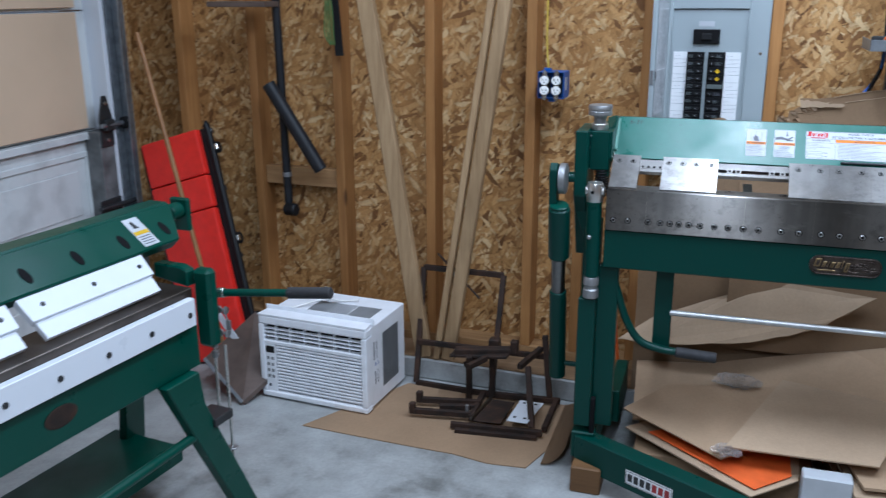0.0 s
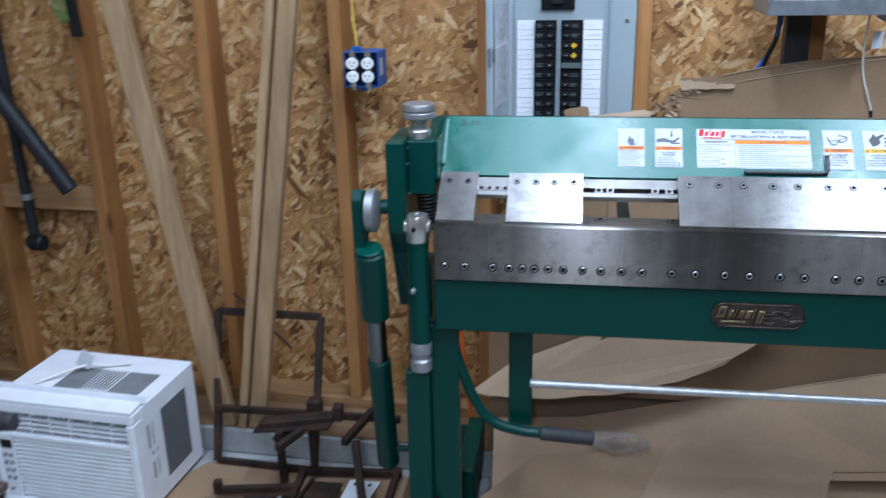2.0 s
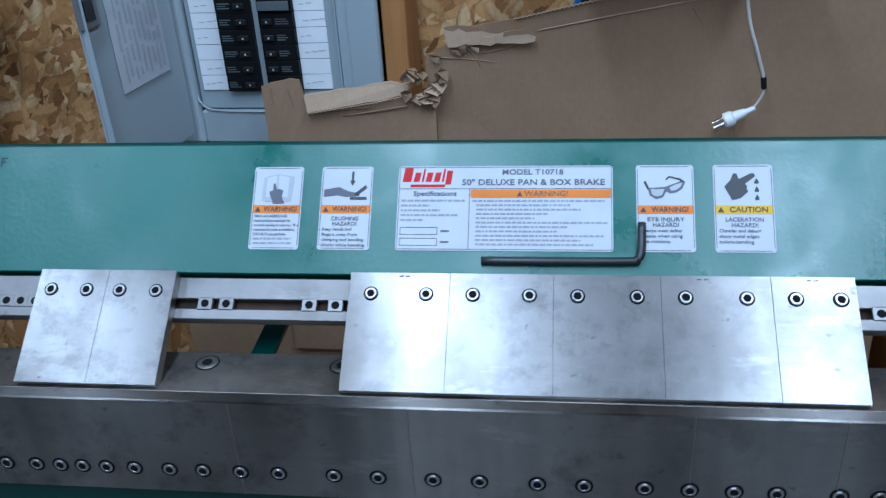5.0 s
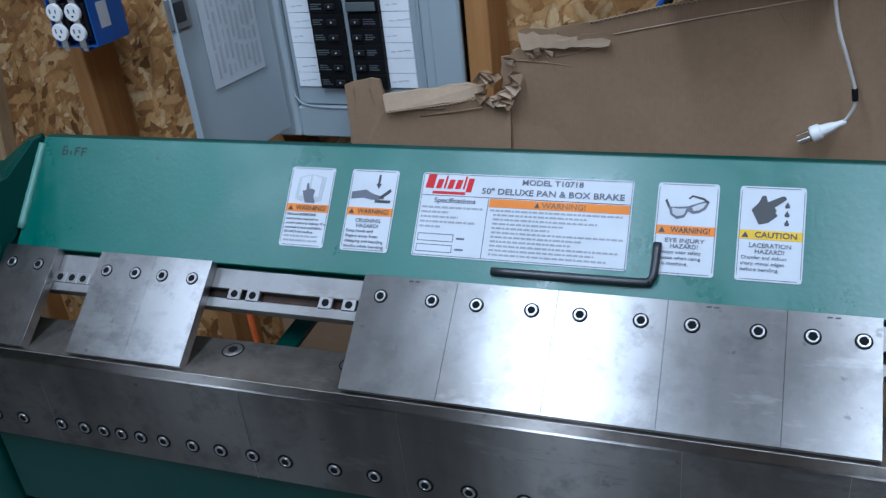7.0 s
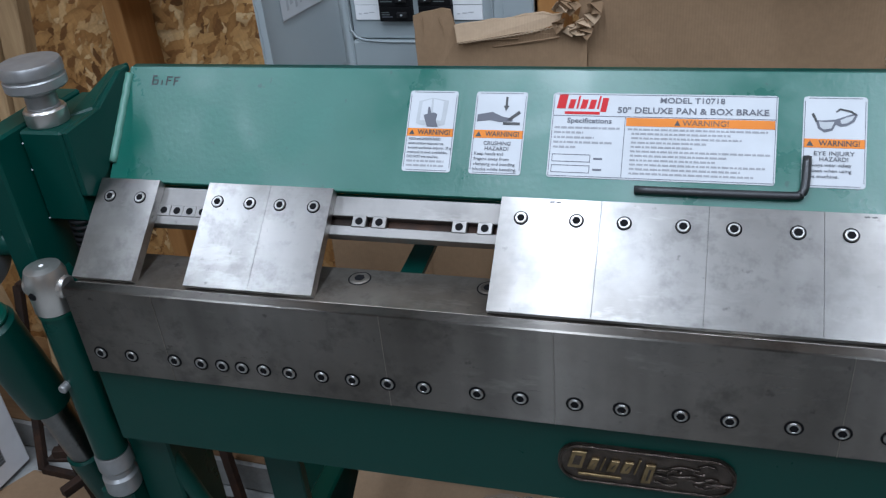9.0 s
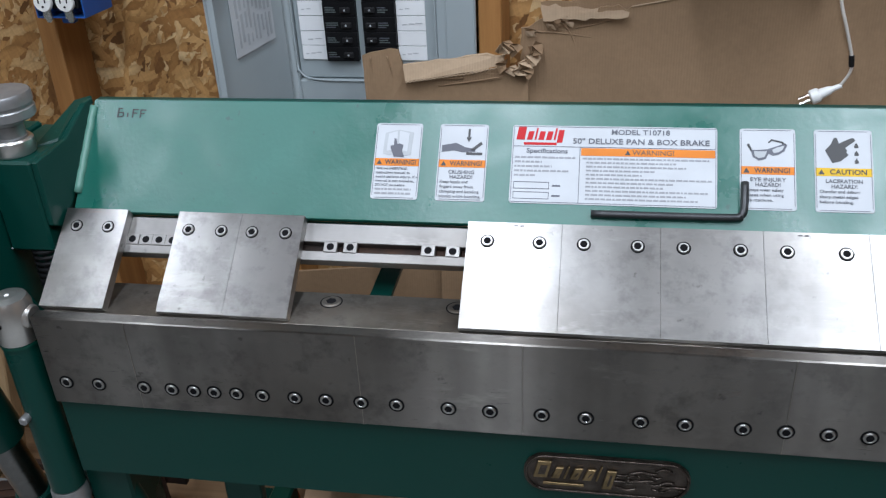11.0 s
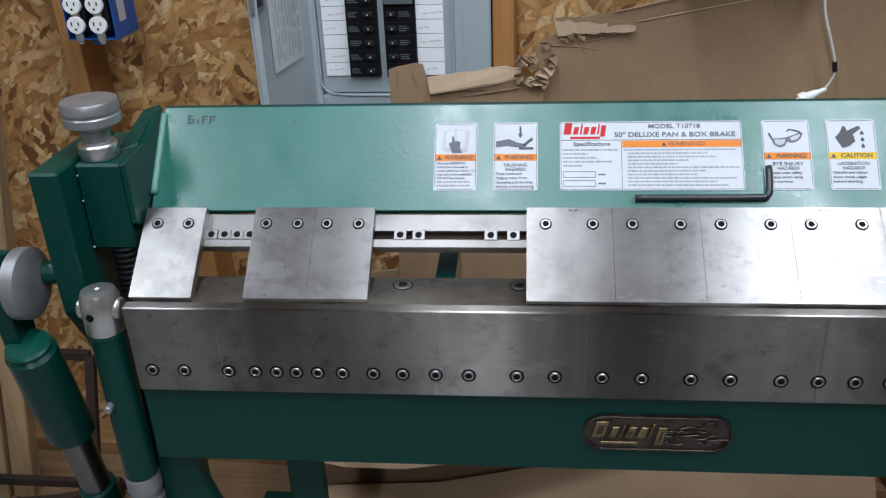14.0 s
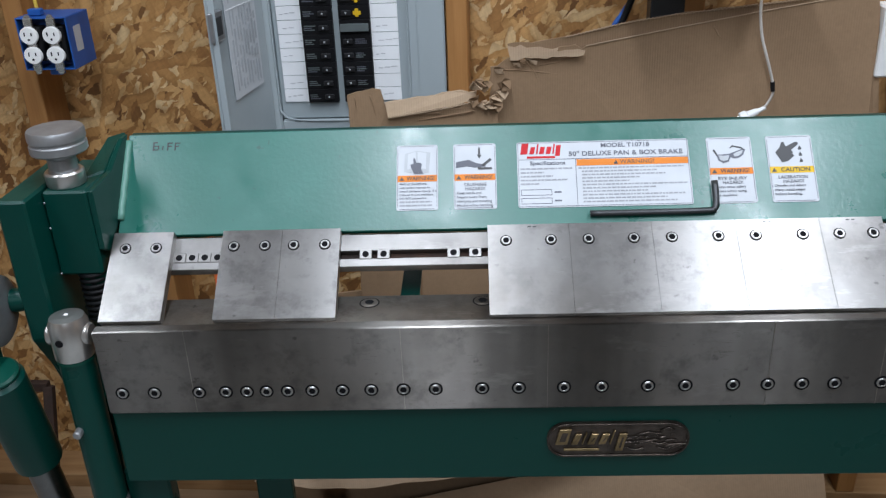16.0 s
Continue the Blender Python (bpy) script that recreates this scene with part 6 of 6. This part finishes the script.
for z in (0.10, 0.38, 0.66, 0.90):
    part("cross_rail", box(-0.165, 0.165, 0.012, 0.03, z, z + 0.02, 0.002, CM), BLACK_STEEL, creeper)
for z in (0.13, 0.46, 0.84):
    w = part("caster", cyl(CM @ Vector((0.150, 0.035, z)), CM @ Vector((0.172, 0.035, z)), 0.024, 0.004), BLACK, creeper)
    part("caster_fork", box(0.146, 0.176, 0.008, 0.03, z - 0.012, z + 0.012, 0.002, CM), CHROME, w)
stk = tagged(link_mesh("wooden_stick", cyl((-2.214, 2.965, 1.31), (-1.830, 2.80, 0.10), 0.0095, 0.002), STICKWOOD), "long thin varnished wooden stick leaning", "stick")
bd = thing("brown_panel", (-1.6, 2.62, 0), "brown laminate panel leaning beside the air conditioner", "panel")
P1, P2, P3, P4 = Vector((-1.84, 2.70, 0.085)), Vector((-1.595, 2.555, 0.004)), Vector((-1.47, 2.80, 0.14)), Vector((-1.70, 2.86, 0.235))
part("board", slab([P1, P2, P3, P4], (-0.006, -0.012, 0.016), 0.001), BROWN_BOARD, bd)
part("edging", slab([P1 + Vector((-0.006, -0.013, 0.017)), P2 + Vector((-0.006, -0.013, 0.017)), P2 + Vector((-0.01, -0.018, 0.010)), P1 + Vector((-0.01, -0.018, 0.010))], (0.002, 0.003, 0.002)), GALV, bd, "metal edging")
ws = thing("white_strip", (-1.78, 2.76, 0.13), "white flat metal strip with a small latch", "metal strip")
part("strip", slab([(-1.856, 2.752, 0.300), (-1.832, 2.752, 0.312), (-1.722, 2.752, 0.160), (-1.745, 2.752, 0.142)], (0, 0.003, 0), 0.0005), WHITE_STEEL, ws)
part("latch", join(box(-1.775, -1.755, 2.742, 2.751, 0.205, 0.245, 0.002), cyl((-1.768, 2.745, 0.245), (-1.778, 2.745, 0.275), 0.004)), ZINC, ws)

# ---- things on the studs ----
pole = thing("black_pole", (-1.70, 3.14, 0.6), "black pole with a round end hanging on the wall", "pole")
part("shaft", cyl((-1.690, 3.145, 0.62), (-1.698, 3.135, 1.75), 0.0165), DARK_PIPE, pole)
part("joint", cyl((-1.6908, 3.145, 0.735), (-1.691, 3.145, 0.755), 0.0185), ZINC, pole)
part("end_knob", cyl((-1.700, 3.135, 0.600), (-1.645, 3.125, 0.602), 0.026, 0.006), BLACK, pole)
pipe = tagged(link_mesh("dark_pipe", cyl((-1.728, 3.100, 1.112), (-1.520, 3.110, 0.777), 0.0265, 0.002), DARK_PIPE), "short dark grey pipe hung slantwise on the wall", "pipe")
strap = thing("hanging_strap", (-1.43, 3.12, 1.23), "black strap and green cord hanging from a stud", "strap")
part("strap", slab([(-1.455, 3.112, 1.50), (-1.425, 3.112, 1.50), (-1.405, 3.110, 1.225), (-1.440, 3.110, 1.225)], (0, 0.006, 0), 0.001), BLACK, strap)
for k in range(4):
    part("cord", sweep(bend([(-1.47 + 0.006 * k, 3.10, 1.50), (-1.466 + 0.009 * k, 3.095, 1.40), (-1.475 + 0.012 * k, 3.10, 1.31), (-1.455 + 0.006 * k, 3.105, 1.265)], 4), 0.0028, 6), LEAFGREEN, strap)
led = tagged(link_mesh("dark_ledge", box(-1.93, -1.68, 3.02, 3.135, 1.405, 1.425, 0.002), BROWN_BOARD), "dark wooden ledge fixed to the studs", "ledge")
tagged(link_mesh("leaning_board", stick((-1.048, 2.985, 0.0905), (-1.372, 3.075, 1.95), 0.062, 0.036, 0.003), GREYWOOD), "long weathered board leaning on the studs", "board", "leaning boards")
tagged(link_mesh("leaning_board", stick((-0.995, 2.980, 0.0905), (-0.732, 3.062, 1.95), 0.024, 0.036, 0.003), GREYWOOD), "narrow weathered board leaning on the studs", "board", "leaning boards")
tagged(link_mesh("leaning_board", stick((-0.950, 2.984, 0.0905), (-0.684, 3.066, 1.95), 0.048, 0.036, 0.003), GREYWOOD), "narrow weathered board leaning on the studs", "board", "leaning boards")
tagged(link_mesh("orange_lead", sweep(bend([(-0.235, 2.98, 0.62), (-0.232, 2.965, 0.50), (-0.238, 2.97, 0.38), (-0.225, 2.975, 0.25), (-0.23, 2.97, 0.08)], 5), 0.006, 8), ORANGE_CORD), "orange lead hanging by the stud", "cord")

# ---- second, smaller brake, side on ----
lb = thing("small_brake", (-1.4, 1.2, 0), "dark green bench brake with white clamp bars on splayed legs", "metal brake")
Y0, Y1 = 0.62, 1.835
part("leaf_bar", box(-1.290, -1.268, Y0, Y1, 0.628, 0.702, 0.002), WHITE_STEEL, lb, "white bending bar")
for k in range(9):
    y = 1.812 - 0.1395 * k
    sc = part("bar_screw", turned([(0.0075, 0), (0.0075, 0.0022), (0.005, 0.003)], 14, Matrix.Translation((-1.268, y, 0.662)) @ pose(0, 0, 0, 0, 90, 0)), BLACK_STEEL, lb)
part("leaf_beam", box(-1.315, -1.291, Y0 - 0.02, Y1 + 0.03, 0.500, 0.690, 0.004), GREEN_DARK, lb)
bdg = part("badge", turned([(0.045, 0), (0.045, 0.002), (0.040, 0.003)], 28, Matrix.Translation((-1.2905, 1.40, 0.565)) @ pose(0, 0, 0, 0, 90, 0) @ Matrix.Diagonal((0.55, 1, 1, 1))), RUST, lb, "rusty oval badge")
part("bed", box(-1.415, -1.2915, Y0, Y1 + 0.02, 0.695, 0.722, 0.002), RUST_BED, lb, "rust-brown steel bed")
for c0, c1 in ((1.425, 1.785), (Y0, 1.375)):
    part("clamp_step", slab([(-1.325, c0, 0.734), (-1.325, c1 - 0.006, 0.734), (-1.362, c1, 0.768), (-1.362, c0, 0.768)], (-0.010, 0, -0.010), 0.001), WHITE_STEEL, lb, "white lower clamp bar")
    cb = part("clamp_bar", slab([(-1.352, c0 - 0.01, 0.772), (-1.352, c1 + 0.004, 0.772), (-1.400, c1 + 0.014, 0.814), (-1.400, c0 - 0.01, 0.814)], (-0.010, 0, -0.014), 0.001), WHITE_STEEL, lb, "white upper clamp bar")
    for k in range(3 if c1 > 1.5 else 5):
        part("clamp_screw", turned([(0.0065, 0), (0.005, 0.003)], 14, Matrix.Translation((-1.376, c1 - 0.02 - 0.150 * k, 0.7935)) @ pose(0, 0, 0, 0, 54, 0)), BLACK_STEEL, cb)
hd = part("hood", slab([(-1.395, Y0, 0.820), (-1.395, 1.945, 0.820), (-1.490, 2.02, 0.895), (-1.540, 2.02, 0.900), (-1.540, Y0, 0.900), (-1.490, Y0, 0.895)][:3] + [(-1.490, Y0, 0.895)], (-0.03, 0, -0.03), 0.004), GREEN_DARK, lb)
part("hood_top", box(-1.560, -1.493, Y0, 2.02, 0.84, 0.897, 0.006), GREEN_DARK, lb)
part("hood_end", join(cyl((-1.50, 2.0205, 0.862), (-1.50, 2.065, 0.862), 0.024, 0.004), box(-1.535, -1.47, 2.066, 2.085, 0.80, 0.895, 0.004)), GREEN_DARK, lb)
HN = Vector((0.62, 0, 0.785))
HM = Matrix.Translation((-1.4425, 0, 0.8575)) @ pose(0, 0, 0, 0, 38.3, 0)
for y in (1.925, 1.775, 1.625, 1.475, 1.325, 1.175):
    part("oval_slot", turned([(0.016, -0.0005), (0.016, 0.0012)], 18, HM @ Matrix.Translation((0.014, y, 0)) @ Matrix.Diagonal((1.5, 0.75, 1, 1))), SLOT, hd, "dark oval slot")
for y0, y1 in ((1.822, 1.875), (1.30, 1.36)):
    st = part("sticker", slab([HM @ Vector(p) for p in ((-0.048, y0, 0.0005), (0.050, y0, 0.0005), (0.050, y1, 0.0005), (-0.048, y1, 0.0005))], HN * 0.0006), PAPER, hd, "white and yellow sticker")
    part("signal_band", slab([HM @ Vector(p) for p in ((-0.002, y0 + 0.002, 0.0013), (0.010, y0 + 0.002, 0.0013), (0.010, y1 - 0.002, 0.0013), (-0.002, y1 - 0.002, 0.0013))], HN * 0.0003), YELLOW_INK if y0 > 1.5 else RED_INK, st)
    part("pictogram", slab([HM @ Vector(p) for p in ((-0.034, y0 + 0.016, 0.0013), (-0.012, y0 + 0.016, 0.0013), (-0.012, y1 - 0.020, 0.0013), (-0.038, y1 - 0.028, 0.0013))], HN * 0.0003), INK, st)
    for k in range(4):
        part("print_bar", slab([HM @ Vector(p) for p in ((0.016 + 0.008 * k, y0 + 0.006, 0.0013), (0.019 + 0.008 * k, y0 + 0.006, 0.0013), (0.019 + 0.008 * k, y1 - 0.008, 0.0013), (0.016 + 0.008 * k, y1 - 0.008, 0.0013))], HN * 0.0003), INK_SOFT, st)
part("end_arm", slab([(-1.46, 1.90, 0.755), (-1.37, 1.90, 0.755), (-1.345, 1.90, 0.745), (-1.345, 1.90, 0.70), (-1.46, 1.90, 0.715)], (0, 0.035, 0), 0.004), GREEN_DARK, lb)
epl = part("end_plate", box(-1.335, -1.278, 1.905, 1.945, 0.530, 0.752, 0.010), GREEN_DARK, lb)
for z in (0.63, 0.562):
    part("end_bolt", turned([(0.012, 0), (0.012, 0.006), (0.009, 0.008)], 6, Matrix.Translation((-1.2675, 1.948, z)) @ pose(0, 0, 0, 0, 90, 0)), ZINC, epl)
    part("end_bolt", turned([(0.012, 0), (0.012, 0.006), (0.009, 0.008)], 6, Matrix.Translation((-1.305, 1.9655, z - 0.01)) @ pose(0, 0, 0, -90, 0, 0)), ZINC, epl)
hdl = part("handle_bar", cyl((-1.275, 1.955, 0.678), (-1.05, 1.975, 0.702), 0.0105), GREEN_DARK, lb)
part("grip", cyl((-1.075, 1.973, 0.6995), (-0.948, 1.984, 0.7135), 0.0155, 0.003), GRIP, hdl, "black rubber grip")
part("handle_nut", cyl((-1.290, 1.954, 0.676), (-1.268, 1.956, 0.679), 0.014), CHROME, hdl)
part("front_leg", slab([(-1.300, 1.70, 0.50), (-1.300, 1.825, 0.50), (-1.300, 1.84, 0.40), (-1.300, 2.03, 0.0), (-1.300, 1.955, 0.0), (-1.300, 1.76, 0.38)], (0.035, 0, 0), 0.003), GREEN_DARK, lb)
part("front_leg", slab([(-1.300, 0.74, 0.50), (-1.300, 0.62, 0.50), (-1.300, 0.60, 0.40), (-1.300, 0.42, 0.0), (-1.300, 0.50, 0.0), (-1.300, 0.68, 0.38)], (0.035, 0, 0), 0.003), GREEN_DARK, lb)
part("rear_leg", slab([(-1.50, 1.80, 0.80), (-1.50, 1.88, 0.80), (-1.72, 2.02, 0.0), (-1.72, 1.94, 0.0)], (0.03, 0, 0.01), 0.003), GREEN_DARK, lb)
part("rear_leg", slab([(-1.50, 0.70, 0.80), (-1.50, 0.62, 0.80), (-1.72, 0.48, 0.0), (-1.72, 0.56, 0.0)], (0.03, 0, 0.01), 0.003), GREEN_DARK, lb)
part("tie_bar", cyl((-1.280, 0.55, 0.30), (-1.280, 1.88, 0.32), 0.013), GREEN_DARK, lb)
part("bed_beam", box(-1.45, -1.316, Y0, Y1, 0.53, 0.69, 0.003), GREEN_DARK, lb)
part("tray", join(box(-1.73, -1.47, 0.70, 1.955, 0.120, 0.170, 0.004)), GREEN_DARK, lb, "dark green tray between the legs")
part("foot_stop", box(-1.33, -1.255, 1.86, 1.935, 0.32, 0.345, 0.002), BLACK_STEEL, lb)
for rx, zt, zb in ((-1.335, 0.52, 0.29), (-1.298, 0.515, 0.13)):
    part("hanging_rod", cyl((rx, 1.975, zt), (rx - 0.01, 1.985, zb), 0.0045), CHROME, lb, "thin bright rod")
part("rod_washer", cyl((-1.308, 1.984, 0.185), (-1.308, 1.984, 0.19), 0.016), ZINC, lb)
for zc in (0.50, 0.47):
    part("rod_nut", cyl((-1.335, 1.976, zc), (-1.335, 1.976, zc + 0.02), 0.010, 0.001, 6), ZINC, lb)
lb.matrix_basis = Matrix.Translation((-1.266, 1.825, 0)) @ pose(0, 0, 0, 0, 0, -6.6) @ Matrix.Translation((1.266, -1.835, 0)) @ lb.matrix_basis
